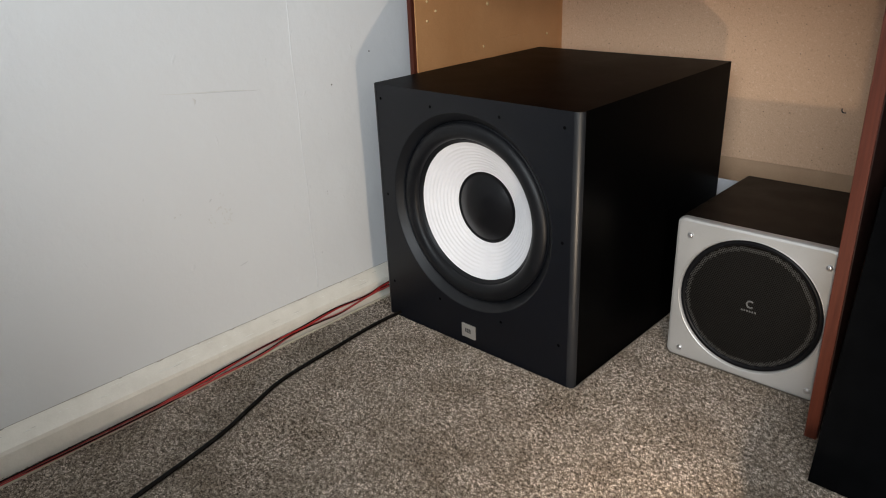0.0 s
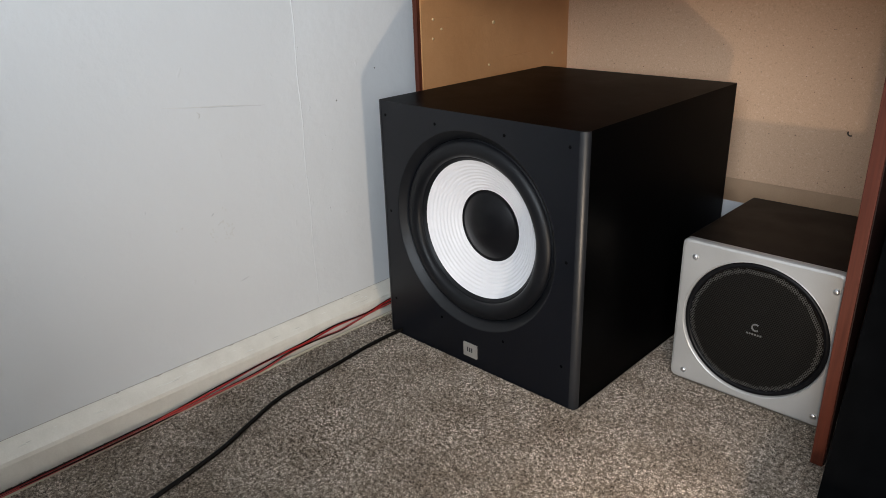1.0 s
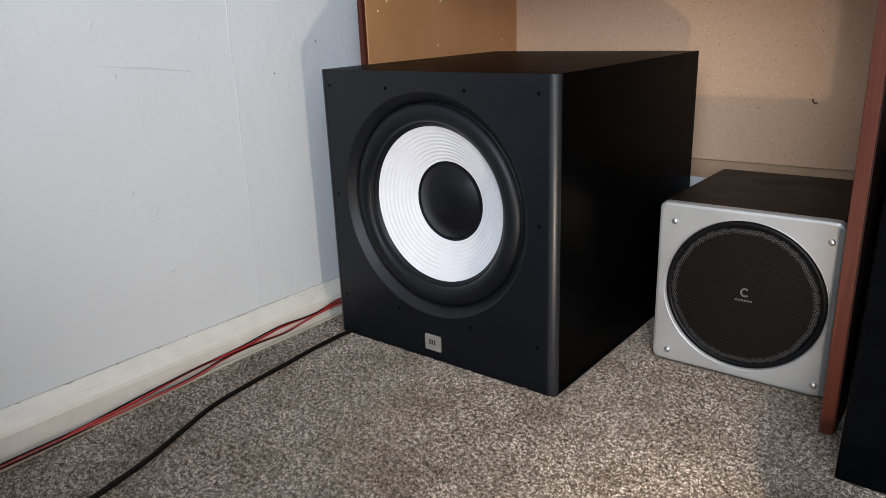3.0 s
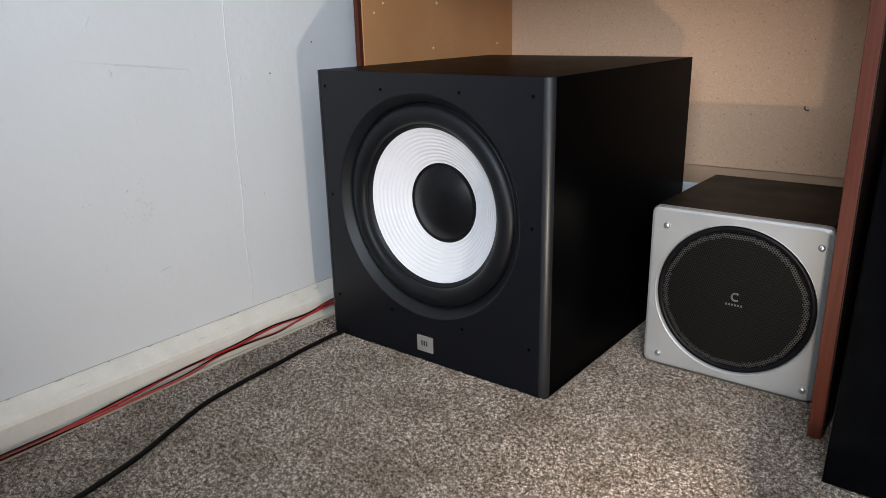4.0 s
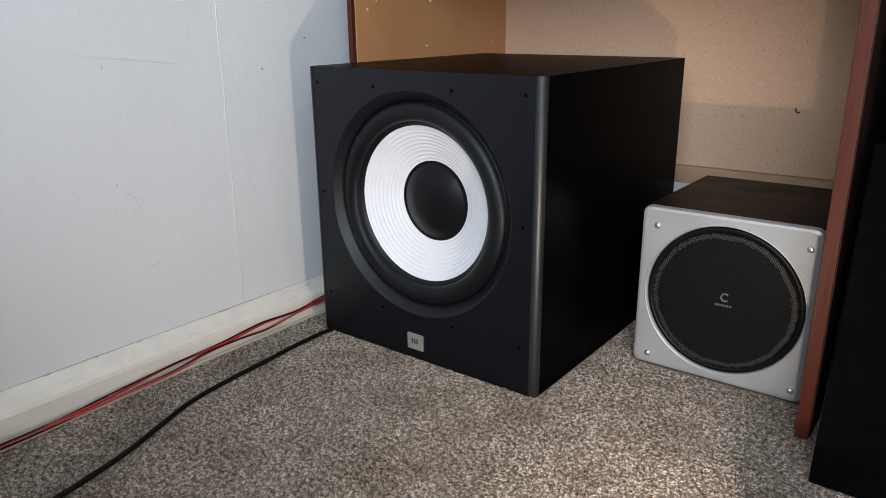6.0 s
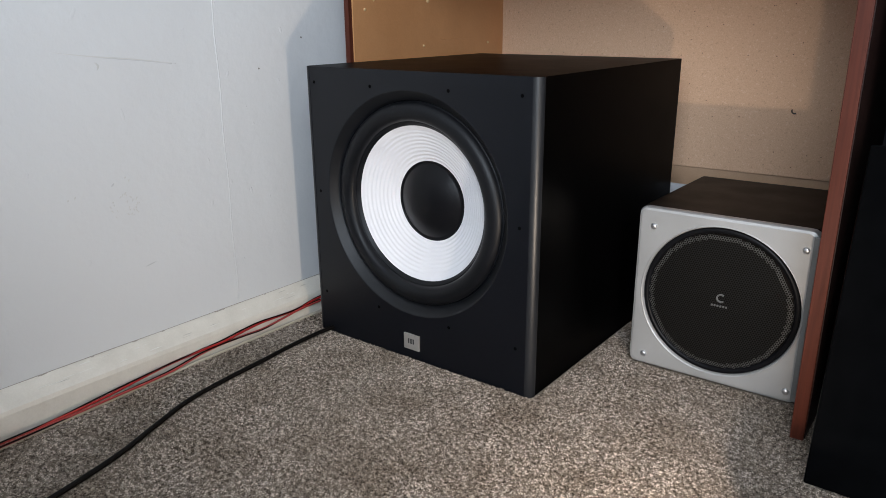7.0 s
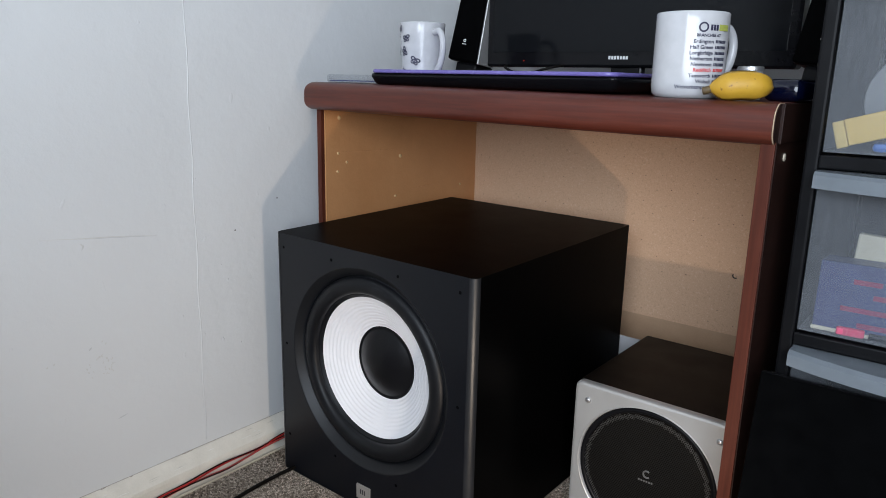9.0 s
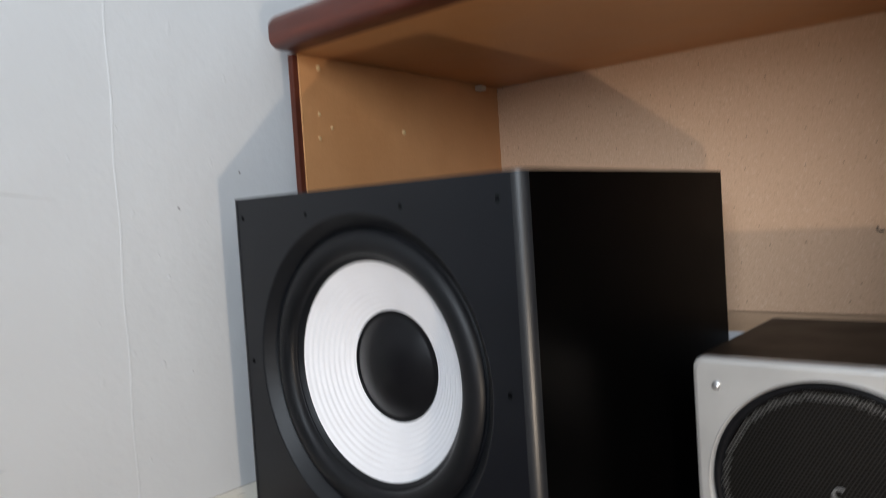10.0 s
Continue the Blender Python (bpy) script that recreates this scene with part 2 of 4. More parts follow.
def box(x0, x1, y0, y1, z0, z1, bevel=0.0, seg=2, bm=None):
    own = bmesh.new()
    bmesh.ops.create_cube(own, size=1)
    for v in own.verts:
        v.co = Vector(((x0 + x1) / 2 + v.co.x * (x1 - x0), (y0 + y1) / 2 + v.co.y * (y1 - y0), (z0 + z1) / 2 + v.co.z * (z1 - z0)))
    if bevel:
        bmesh.ops.bevel(own, geom=own.edges[:], offset=bevel, segments=seg, affect="EDGES", profile=0.5)
    if bm is None:
        return own
    me = bpy.data.meshes.new("tmp")
    own.to_mesh(me)
    own.free()
    bm.from_mesh(me)
    bpy.data.meshes.remove(me)
    return bm


def lathe(profile, n=96, axis="y", bm=None, closed=False):
    """Turns a profile of (radius, height) round an axis."""
    bm = bm or bmesh.new()
    rings = []
    for r, h in profile:
        ring = []
        if r < 1e-6:
            ring = [bm.verts.new((0, h, 0) if axis == "y" else (0, 0, h))]
        else:
            for i in range(n):
                a = 2 * math.pi * i / n
                ring.append(bm.verts.new((r * math.cos(a), h, r * math.sin(a)) if axis == "y" else (r * math.cos(a), r * math.sin(a), h)))
        rings.append(ring)
    for a, b in zip(rings, rings[1:]):
        for i in range(n):
            j = (i + 1) % n
            if len(a) == 1 and len(b) == 1:
                continue
            if len(a) == 1:
                bm.faces.new((a[0], b[j], b[i]))
            elif len(b) == 1:
                bm.faces.new((a[i], a[j], b[0]))
            else:
                bm.faces.new((a[i], a[j], b[j], b[i]))
    bmesh.ops.recalc_face_normals(bm, faces=bm.faces[:])
    return bm


def extrude_profile(pts, length, axis="x", start=0.0):
    """A closed outline swept along an axis: x takes (y, z) points, z takes (x, y), y takes (x, z)."""
    bm = bmesh.new()
    def put(p, s):
        return {"x": (s, p[0], p[1]), "y": (p[0], s, p[1]), "z": (p[0], p[1], s)}[axis]
    a = [bm.verts.new(put(p, start)) for p in pts]
    b = [bm.verts.new(put(p, start + length)) for p in pts]
    for i in range(len(pts)):
        j = (i + 1) % len(pts)
        bm.faces.new((a[i], a[j], b[j], b[i]))
    bm.faces.new(a[::-1])
    bm.faces.new(b)
    bmesh.ops.recalc_face_normals(bm, faces=bm.faces[:])
    return bm


def spline(points, per=10):
    """Catmull-Rom through the points."""
    p = [Vector(q) for q in points]
    p = [2 * p[0] - p[1]] + p + [2 * p[-1] - p[-2]]
    out = []
    for i in range(1, len(p) - 2):
        for k in range(per):
            t = k / per
            out.append(0.5 * (2 * p[i] + (p[i + 1] - p[i - 1]) * t + (2 * p[i - 1] - 5 * p[i] + 4 * p[i + 1] - p[i + 2]) * t * t
                              + (3 * p[i] - p[i - 1] - 3 * p[i + 1] + p[i + 2]) * t ** 3))
    out.append(p[-2])
    return out


def tube(points, radius, n=8, per=10, bm=None, taper=None):
    bm = bm or bmesh.new()
    path = spline(points, per)
    rings, side = [], None
    for i, q in enumerate(path):
        d = (path[min(i + 1, len(path) - 1)] - path[max(i - 1, 0)]).normalized()
        side = d.cross(Vector((0, 0, 1))) if side is None else side - d * side.dot(d)
        side = side.normalized() if side.length > 1e-4 else d.orthogonal().normalized()
        up = side.cross(d)
        r = radius * (taper(i / (len(path) - 1)) if taper else 1)
        rings.append([bm.verts.new(q + r * (math.cos(2 * math.pi * k / n) * side + math.sin(2 * math.pi * k / n) * up)) for k in range(n)])
    for a, b in zip(rings, rings[1:]):
        for k in range(n):
            bm.faces.new((a[k], a[(k + 1) % n], b[(k + 1) % n], b[k]))
    bm.faces.new(rings[0][::-1])
    bm.faces.new(rings[-1])
    bmesh.ops.recalc_face_normals(bm, faces=bm.faces[:])
    return bm


def plate_with_hole(x0, x1, z0, z1, cx, cz, r, y, depth, n=96, corner=0.0, chamfer=0.0):
    """A flat plate in the x-z plane, facing -y, with a round hole; the hole and the rim run back by depth."""
    bm = bmesh.new()
    angles = [2 * math.pi * i / n for i in range(n)]
    for px, pz in ((x0, z0), (x1, z0), (x1, z1), (x0, z1)):
        a = math.atan2(pz - cz, px - cx) % (2 * math.pi)
        k = min(range(len(angles)), key=lambda i: abs((angles[i] - a + math.pi) % (2 * math.pi) - math.pi))
        angles[k] = a
        if corner:
            angles += [a + radians(d) for d in (-1.8, -1.3, -0.8, -0.4, 0.4, 0.8, 1.3, 1.8)]
    angles.sort(key=lambda q: q % (2 * math.pi))
    n = len(angles)
    outer, inner = [], []
    for a in angles:
        c, s = math.cos(a), math.sin(a)
        t = min((x1 - cx) / c if c > 1e-9 else (x0 - cx) / c if c < -1e-9 else 9, (z1 - cz) / s if s > 1e-9 else (z0 - cz) / s if s < -1e-9 else 9)
        ox, oz = cx + t * c, cz + t * s
        if corner:
            ux, uz = max(x0 + corner, min(x1 - corner, ox)), max(z0 + corner, min(z1 - corner, oz))
            dx, dz = ox - ux, oz - uz
            if dx and dz:
                l = math.hypot(dx, dz)
                ox, oz = ux + dx / l * corner, uz + dz / l * corner
        outer.append((ox, oz))
        inner.append((cx + r * c, cz + r * s))
    mx, mz = (x0 + x1) / 2, (z0 + z1) / 2
    fx, fz = 1 - 2 * chamfer / (x1 - x0), 1 - 2 * chamfer / (z1 - z0)
    inset = [(mx + (px - mx) * fx, mz + (pz - mz) * fz) for px, pz in outer]
    steps = [(outer, y + depth), (outer, y), (inner, y), (inner, y + depth)]
    if chamfer:
        mid = [((a[0] * 0.7 + b[0] * 0.3), (a[1] * 0.7 + b[1] * 0.3)) for a, b in zip(outer, inset)]
        steps = [(outer, y + depth), (outer, y + chamfer), (mid, y + 0.3 * chamfer), (inset, y), (inner, y), (inner, y + depth)]
    rings = [[bm.verts.new((px, yy, pz)) for px, pz in pts] for pts, yy in steps]
    for a, b in zip(rings, rings[1:]):
        for i in range(n):
            j = (i + 1) % n
            bm.faces.new((a[i], a[j], b[j], b[i]))
    bmesh.ops.recalc_face_normals(bm, faces=bm.faces[:])
    return bm


def move(bm, x, y, z):
    bmesh.ops.translate(bm, verts=bm.verts[:], vec=(x, y, z))
    return bm


# ---- the room ----
X1, Y0, Y1, ZC = 3.2, WIN_Y, 0.74, 2.4
floor = tagged(part("floor", box(-0.1, X1 + 0.1, Y0 - 0.1, Y1 + 0.1, -0.1, -0.004), M_CARPET_BASE), "grey and brown flecked carpet floor", "floor", kind="structure")
wall_west = tagged(part("wall_west", box(-0.12, 0, Y0 - 0.1, Y1 + 0.1, -0.1, ZC), M_WALL), "white painted wall with small bumps and a seam", "wall", kind="structure")
wall_north = tagged(part("wall_north", box(0, X1, Y1, Y1 + 0.12, -0.1, ZC), M_WALL), "white painted wall behind the desk", "wall", kind="structure")
wall_east = tagged(part("wall_east", box(X1, X1 + 0.12, Y0 - 0.1, Y1 + 0.1, -0.1, ZC), M_FARWALL), "plain dull beige painted wall", "wall", kind="structure")
bm = box(0, WIN_X0, Y0 - 0.12, Y0, -0.1, ZC)
for b in ((WIN_X1, X1, -0.1, ZC), (WIN_X0, WIN_X1, -0.1, WIN_Z0), (WIN_X0, WIN_X1, WIN_Z1, ZC)):
    box(b[0], b[1], Y0 - 0.12, Y0, b[2], b[3], bm=bm)
wall_south = tagged(part("wall_south", bm, M_FARWALL), "dull beige painted wall with a window opening", "wall", kind="structure")
# added out of view: blocks window light from the lower left wall and carpet
wall_half = tagged(part("wall_half", box(0, 1.12, -1.46, -1.34, -0.1, 0.76), M_FARWALL), "unseen half-height block added to keep window light off the low left wall", "wall", kind="structure")
ceiling = tagged(part("ceiling", box(-0.1, X1 + 0.1, Y0 - 0.1, Y1 + 0.1, ZC, ZC + 0.1), M_WALL), "plain white ceiling", "ceiling", kind="structure")

# skirting board with a rounded top lip
prof = [(0, -0.02), (0.026, -0.02), (0.026, 0.034), (0.0245, 0.040), (0.021, 0.0435), (0.005, 0.059), (0.0022, 0.061), (0.0, 0.0615)]
skirting = tagged(part("baseboard", extrude_profile(prof, Y1 - Y0, "y", Y0), M_SKIRT), "cream gloss painted skirting board with chipped edge", "skirting board", kind="structure")

# ---- desk ----
DL0, DL1, DR0, DR1, DF, DB, DT = 0.0425, 0.0562, 0.856, 0.8728, 0.111, 0.64, 0.672
desk = thing("desk", "mahogany veneered chipboard desk with open knee space against the wall", "desk")
part("side_panel", box(DL0, DL1 - 0.003, DF + 0.025, DB + 0.03, 0, DT + 0.0035, 0.001), M_MAHOG_Z, desk, "mahogany front edge")
part("inner_lining", box(DL1 - 0.003, DL1, DF + 0.034, DB, 0, DT + 0.0035), M_HARD, desk, "tan hardboard inner face")
part("side_panel", box(DR0, DR1, DF, DB + 0.03, 0, DT, 0.001), M_MAHOG_Z, desk, "mahogany front edge")
part("back_board", box(DL1, DR0, DB, DB + 0.004, 0.245, DT + 0.003), M_CHIP, desk, "beige speckled chipboard back")
part("lower_board", box(DL1, DR0, DB + 0.007, DB + 0.017, 0, 0.27), surface("brown_board", (0.40, 0.245, 0.145), (0.53, 0.345, 0.215), 12, 0.6, bumps=0.2), desk, "dull brown lower back board")
bm = tube([(-0.004, 0.002, 0.006), (-0.003, -0.003, 0.002), (0.000, -0.004, -0.001), (0.005, -0.004, -0.001)], 0.0013, 8, 5)
part("bent_nail", move(bm, 0.702, DB, 0.366), plain("rusty_nail", (0.06, 0.04, 0.03), 0.6), desk, "small dark nail")
T0, T1 = 0.672, 0.722
nose = [(0.14, T0), (0.14, T1)]
nose += [(0.121 - 0.022 * math.sin(radians(a)), T1 - 0.020 + 0.020 * math.cos(radians(a))) for a in range(0, 91, 10)]
nose += [(0.119 - 0.020 * math.cos(radians(a)), T0 + 0.017 - 0.017 * math.sin(radians(a))) for a in range(0, 91, 10)]
bm = extrude_profile(nose, 0.87 - 0.047, "x", 0.047)
bmesh.ops.bevel(bm, geom=[e for e in bm.edges if all(v.co.x < 0.05 for v in e.verts)], offset=0.007, segments=2, profile=0.6, affect="EDGES")
part("front_edging", bm, M_MAHOG_X, desk, "rounded mahogany edging", smooth=True).data.set_sharp_from_angle(angle=radians(50))
part("tabletop", box(0.048, 0.868, 0.1405, 0.72, T0 + 0.003, T1, 0.001), M_MAHOG_X, desk)
part("underside", box(0.050, 0.866, 0.1405, 0.71, T0, T0 + 0.003), M_HARD, desk, "tan unfinished underside")
# right end and outer face use a darker tone of the wood
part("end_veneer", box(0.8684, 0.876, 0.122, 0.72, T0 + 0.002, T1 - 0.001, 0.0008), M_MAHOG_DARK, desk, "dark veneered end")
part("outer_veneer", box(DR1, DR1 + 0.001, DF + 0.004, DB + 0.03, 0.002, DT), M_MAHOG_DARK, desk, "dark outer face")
part("worn_end", extrude_profile(nose, 0.0012, "x", 0.8702), M_RAW, desk, "bare chipboard where the edging has chipped")
ny, nz = 0.1215, (T0 + T1) / 2
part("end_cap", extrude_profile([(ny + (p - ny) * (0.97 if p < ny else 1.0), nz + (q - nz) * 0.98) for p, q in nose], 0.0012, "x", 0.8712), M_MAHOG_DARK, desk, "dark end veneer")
for ob in desk.children:
    if ob.name.split(".")[0] in ("front_edging", "tabletop", "underside", "end_veneer", "worn_end", "end_cap"):
        ob.data.transform(Matrix(((1, 0, 0, 0), (0, 1, 0, 0), (-0.0105, 0, 1, 0.0049), (0, 0, 0, 1))))
bm = lathe([(0.005, 0.0), (0.0045, 0.0015), (0, 0.002)], 16, "z")
bmesh.ops.rotate(bm, verts=bm.verts[:], matrix=Matrix.Rotation(radians(90), 3, "Y"))
part("screw_cap", move(bm, DR1 + 0.001, 0.155, 0.652), M_WHITEWIRE, desk, "white screw cap")
M_PLUG = plain("tan_plug", (0.60, 0.40, 0.20), 0.45)
for py, pz, pr in ((0.181, 0.659, 0.0042), (0.177, 0.590, 0.0026), (0.200, 0.571, 0.0026), (0.360, 0.573, 0.0042), (0.175, 0.554, 0.0026), (0.345, 0.487, 0.0026), (0.577, 0.490, 0.0028)):
    bm = lathe([(pr, 0.0), (pr, 0.0012), (pr * 0.75, 0.0024), (0, 0.003)], 14, "z")
    bmesh.ops.rotate(bm, verts=bm.verts[:], matrix=Matrix.Rotation(radians(90), 3, "Y"))
    part("shelf_plug", move(bm, DL1, py, pz), M_PLUG, desk, "tan plug", smooth=True)
part("crease", tube([(DL1 - 0.0003, 0.182, 0.592), (DL1 - 0.0002, 0.26, 0.590), (DL1 - 0.0003, 0.345, 0.588)], 0.0005, 6, 4), M_HARD, desk, "faint scored line")
part("crease", tube([(DL1 - 0.001, 0.40, 0.497), (DL1 - 0.0009, 0.45, 0.499), (DL1 - 0.001, 0.50, 0.500)], 0.0014, 6, 4), M_HARD, desk, "faint raised crease")
for bx, by in ((0.068, 0.57),):
    part("corner_block", box(bx - 0.008, bx + 0.008, by - 0.008, by + 0.008, T0 - 0.010, T0, 0.002), M_WHITEWIRE, desk, "cream plastic fixing block")

# ---- large subwoofer ----
SX0, SX1, SD, SH = 0.0800, 0.5265, 0.516, 0.4625
sub = thing("subwoofer", "large black subwoofer with a white cone standing on the carpet", "subwoofer", pose(0, 0, 0))
rr = 0.0115
out = []
for cx, cy, a0 in ((SX1 - rr, rr, -90), (SX1 - 0.003, SD - 0.003, 0), (SX0 + 0.003, SD - 0.003, 90), (SX0 + rr, rr, 180)):
    r = rr if cy < 0.1 else 0.003
    for k in range(9):
        a = radians(a0 + 90 * k / 8)
        out.append((cx + r * math.cos(a), cy + r * math.sin(a)))
CX, CZ, CR = 0.3015, 0.2555, 0.1795
# shell open at the front between the rounded edges
bm = bmesh.new()
order = out
low = [bm.verts.new((x, y, -0.0035)) for x, y in order]
top = [bm.verts.new((x, y, SH + 0.009 * y)) for x, y in order]
n = len(order)
for i in range(n - 1):
    bm.faces.new((low[i], low[i + 1], top[i + 1], top[i]))
bm.faces.new(top)
bm.faces.new(low[::-1])
bmesh.ops.recalc_face_normals(bm, faces=bm.faces[:])
bm.faces.ensure_lookup_table()
cabinet = part("cabinet", bm, M_VINYL, sub, "matt black cabinet")
# lighter black carries the right edge's highlight; the left edge stays baffle dark
M_LIT_EDGE = surface("lit_black_edge", (0.008, 0.009, 0.011), (0.012, 0.013, 0.015), 20, 0.40, bumps=0.05, fine=1200, dist=0.0002, rough_var=0.04)
for cx, a0, a1 in ((SX1 - rr, -90, 0), (SX0 + rr, 180, 270)):
    ring = [(cx + (rr + 0.0006) * math.cos(radians(a0 + (a1 - a0) * k / 12)), rr + (rr + 0.0006) * math.sin(radians(a0 + (a1 - a0) * k / 12))) for k in range(13)]
    bm = extrude_profile(ring + [(cx, rr)], SH + 0.0033, "z", -0.0035)
    part("rounded_edge", bm, M_LIT_EDGE if cx > 0.3 else M_BAFFLE, sub, "satin black rounded edge, toned for its lit or dark side", smooth=False)
part("baffle", plate_with_hole(SX0 + rr, SX1 - rr, -0.0035, SH, CX, CZ, CR, 0.0, 0.004, 128), M_BAFFLE, sub, "smooth black front with screw holes")


def driver():
    bm = lathe([(CR, 0.0), (CR - 0.0015, 0.0005), (CR - 0.0025, 0.0018), (CR - 0.0135, 0.0115), (CR - 0.0155, 0.0145), (CR - 0.0165, 0.021), (CR - 0.024, 0.021)], 128)
    part("recess_ring", move(bm, CX, 0, CZ), surface("recess_black", (0.0055, 0.006, 0.0075), (0.008, 0.0088, 0.0105), 20, 0.42, bumps=0.05, fine=1200, dist=0.0002, rough_var=0.04, spec=0.3), sub, smooth=True)
    roll = [(0.1622, 0.020), (0.1620, 0.0135)]
    for k in range(15):
        a = math.pi * k / 14
        roll.append((0.1468 + 0.0150 * math.cos(a), 0.0155 - 0.0115 * math.sin(a)))
    roll += [(0.1312, 0.0172), (0.1304, 0.0166), (0.1294, 0.0172), (0.1240, 0.0224)]
    part("surround", move(lathe(roll, 128), CX, 0, CZ), M_RUBBER, sub, "black rubber surround", smooth=True)
    cone = []
    for k in range(121):
        f = k / 120
        r = 0.1246 + (0.058 - 0.1246) * f
        cone.append((r, 0.0218 + 0.036 * f ** 0.9 + 0.00042 * math.sin(2 * math.pi * f * 11) * min(1, 6 * f, 6 * (1 - f))))
    part("cone", move(lathe(cone, 160), CX, 0, CZ), M_CONE, sub, "white ridged cone", smooth=True)
    cap = [(0.0670, 0.061), (0.0670, 0.0556), (0.0663, 0.0542), (0.0647, 0.0536), (0.0633, 0.0540), (0.0625, 0.0553)]
    for k in range(1, 17):
        f = k / 16
        cap.append((0.0623 * (1 - f), 0.0550 - 0.0205 * (1 - (1 - f) ** 2)))
    cap[-1] = (0, cap[-1][1])
    part("dust_cap", move(lathe(cap, 96), CX, 0, CZ), M_CAP, sub, "satin black dust cap", smooth=True)


driver()
for hx, hz in ((0.102, 0.438), (0.226, 0.436), (0.377, 0.436), (0.499, 0.435), (0.103, 0.256), (0.500, 0.254), (0.104, 0.073), (0.229, 0.072), (0.376, 0.072), (0.498, 0.070)):
    bm = lathe([(0.0027, -0.0004), (0.0023, -0.0007), (0.0017, -0.0004), (0.0014, -0.0002), (0, -0.0002)], 12)
    part("screw_hole", move(bm, hx, 0, hz), M_DARK, sub)
badge = part("badge", box(0.2845, 0.3165, -0.003, 0.001, 0.015, 0.042, 0.0007), M_BADGE, sub, "small brushed metal badge")
for bx, w in ((0.2952, 0.0030), (0.3002, 0.0034), (0.3050, 0.0030)):
    part("badge_mark", box(bx - w / 2, bx + w / 2, -0.0032, -0.0029, 0.0245, 0.0335), plain("badge_print", (0.05, 0.05, 0.05), 0.5), badge)

# the cabinet has settled a little towards its right side
for ob in sub.children:
    if not ob.name.startswith("screw_hole"):
        ob.data.transform(Matrix(((1, 0, 0, 0), (0, 1, 0, 0), (-0.0068, 0, 1, 0.0011), (0, 0, 0, 1))))

# ---- small subwoofer ----
LX0, LX1, LY, LD, LH = 0.592, 0.8435, 0.200, 0.285, 0.260
small = thing("small_subwoofer", "small dark subwoofer with a silver front and round mesh grille", "subwoofer")
part("body", box(LX0 + 0.003, LX1 - 0.003, LY + 0.012, LY + LD, 0.003, LH, 0.003), M_BOXBROWN, small, "black-brown vinyl box")
GX, GZ, GR = 0.7205, 0.1305, 0.1160
part("front_bezel", plate_with_hole(LX0, LX1, 0.002, LH, GX, GZ, GR, LY, 0.014, 128, 0.011, 0.005), M_SILVER, small, "silver painted bezel")
bm = lathe([(GR + 0.001, 0.001), (GR + 0.0004, -0.0008), (GR - 0.001, -0.0008), (GR - 0.003, 0.006), (GR - 0.003, 0.014)], 128)
part("bezel_lip", move(bm, GX, LY, GZ), M_SILVER, small, smooth=True)
bm = lathe([(GR - 0.003, 0.006), (GR - 0.005, 0.002), (GR - 0.0105, 0.003), (GR - 0.012, 0.008)], 128)
part("grille_rim", move(bm, GX, LY, GZ), M_BLACKPLASTIC, small, "black plastic rim", smooth=True)
bm = lathe([(GR - 0.002, 0.012), (GR - 0.02, 0.014), (0.075, 0.020), (0.03, 0.045), (0, 0.04)], 64)
part("driver_cone", move(bm, GX, LY, GZ), M_DARK, small, smooth=True)


def hex_mesh(radius, pitch, hole, dome):
    """A perforated sheet: hexagonal cells, each with a round hole."""
    verts, faces, slots = [], [], []
    rows = int(radius / (pitch * 0.866)) + 1
    for j in range(-rows, rows + 1):
        for i in range(-rows - 1, rows + 2):
            cx, cz = (i + 0.5 * (j % 2)) * pitch, j * pitch * 0.866
            d = math.hypot(cx, cz)
            if d > radius - pitch * 0.5:
                continue
            f = d / radius
            h = -dome * (1 - f * f) if f < 0.92 else 0.16 * (f - 0.92) * radius - dome * 0.1536
            k0 = len(verts)
            for rad in (pitch * 0.5774, hole):
                for k in range(6):
                    a = math.pi / 6 + k * math.pi / 3
                    verts.append((cx + rad * math.cos(a), h, cz + rad * math.sin(a)))
            for k in range(6):
                l = (k + 1) % 6
                slots.append(1 if f >= 0.92 else 0)
                faces.append((k0 + k, k0 + l, k0 + 6 + l, k0 + 6 + k))
    me = bpy.data.meshes.new("grille_mesh")
    me.from_pydata(verts, [], faces)
    me.polygons.foreach_set("material_index", slots)
    return me


me = hex_mesh(GR - 0.0115, 0.0036, 0.00145, 0.004)
me.materials.append(M_MESHMETAL)
# the outermost mesh cells get a brighter, more metallic steel
me.materials.append(plain("bright_steel_rim", (0.13, 0.13, 0.127), 0.35, 0.7))
grille = new("grille_mesh", me)
grille.parent, grille.location = small, (GX, LY + 0.003, GZ)
tagged(grille, "black perforated steel grille", kind="stuff")
# the bezel's right chamfer, its shade put into a darker grey strip
part("bezel_side", box(LX1 - 0.0075, LX1 + 0.0005, LY - 0.0006, LY + 0.012, 0.006, LH - 0.008, 0.0015), plain("chamfer_shade_grey", (0.24, 0.235, 0.225), 0.5, 0.3), small, "right chamfer strip with its shade as a darker grey")
for sx, sz in ((0.617, 0.2315), (0.829, 0.2315), (0.617, 0.020), (0.829, 0.020)):
    bm = lathe([(0.0048, 0.0005), (0.0048, -0.001), (0.0040, -0.0026), (0.0022, -0.0034), (0, -0.0036)], 20)
    part("screw", move(bm, sx, LY, sz), M_CHROME, small, smooth=True)

# emblem on the small grille: a broken ring and a row of dashes
arc = [(GX + 0.006 + 0.0056 * math.cos(radians(a)), LY - 0.0022, GZ + 0.009 + 0.0056 * math.sin(radians(a))) for a in range(50, 311, 26)]
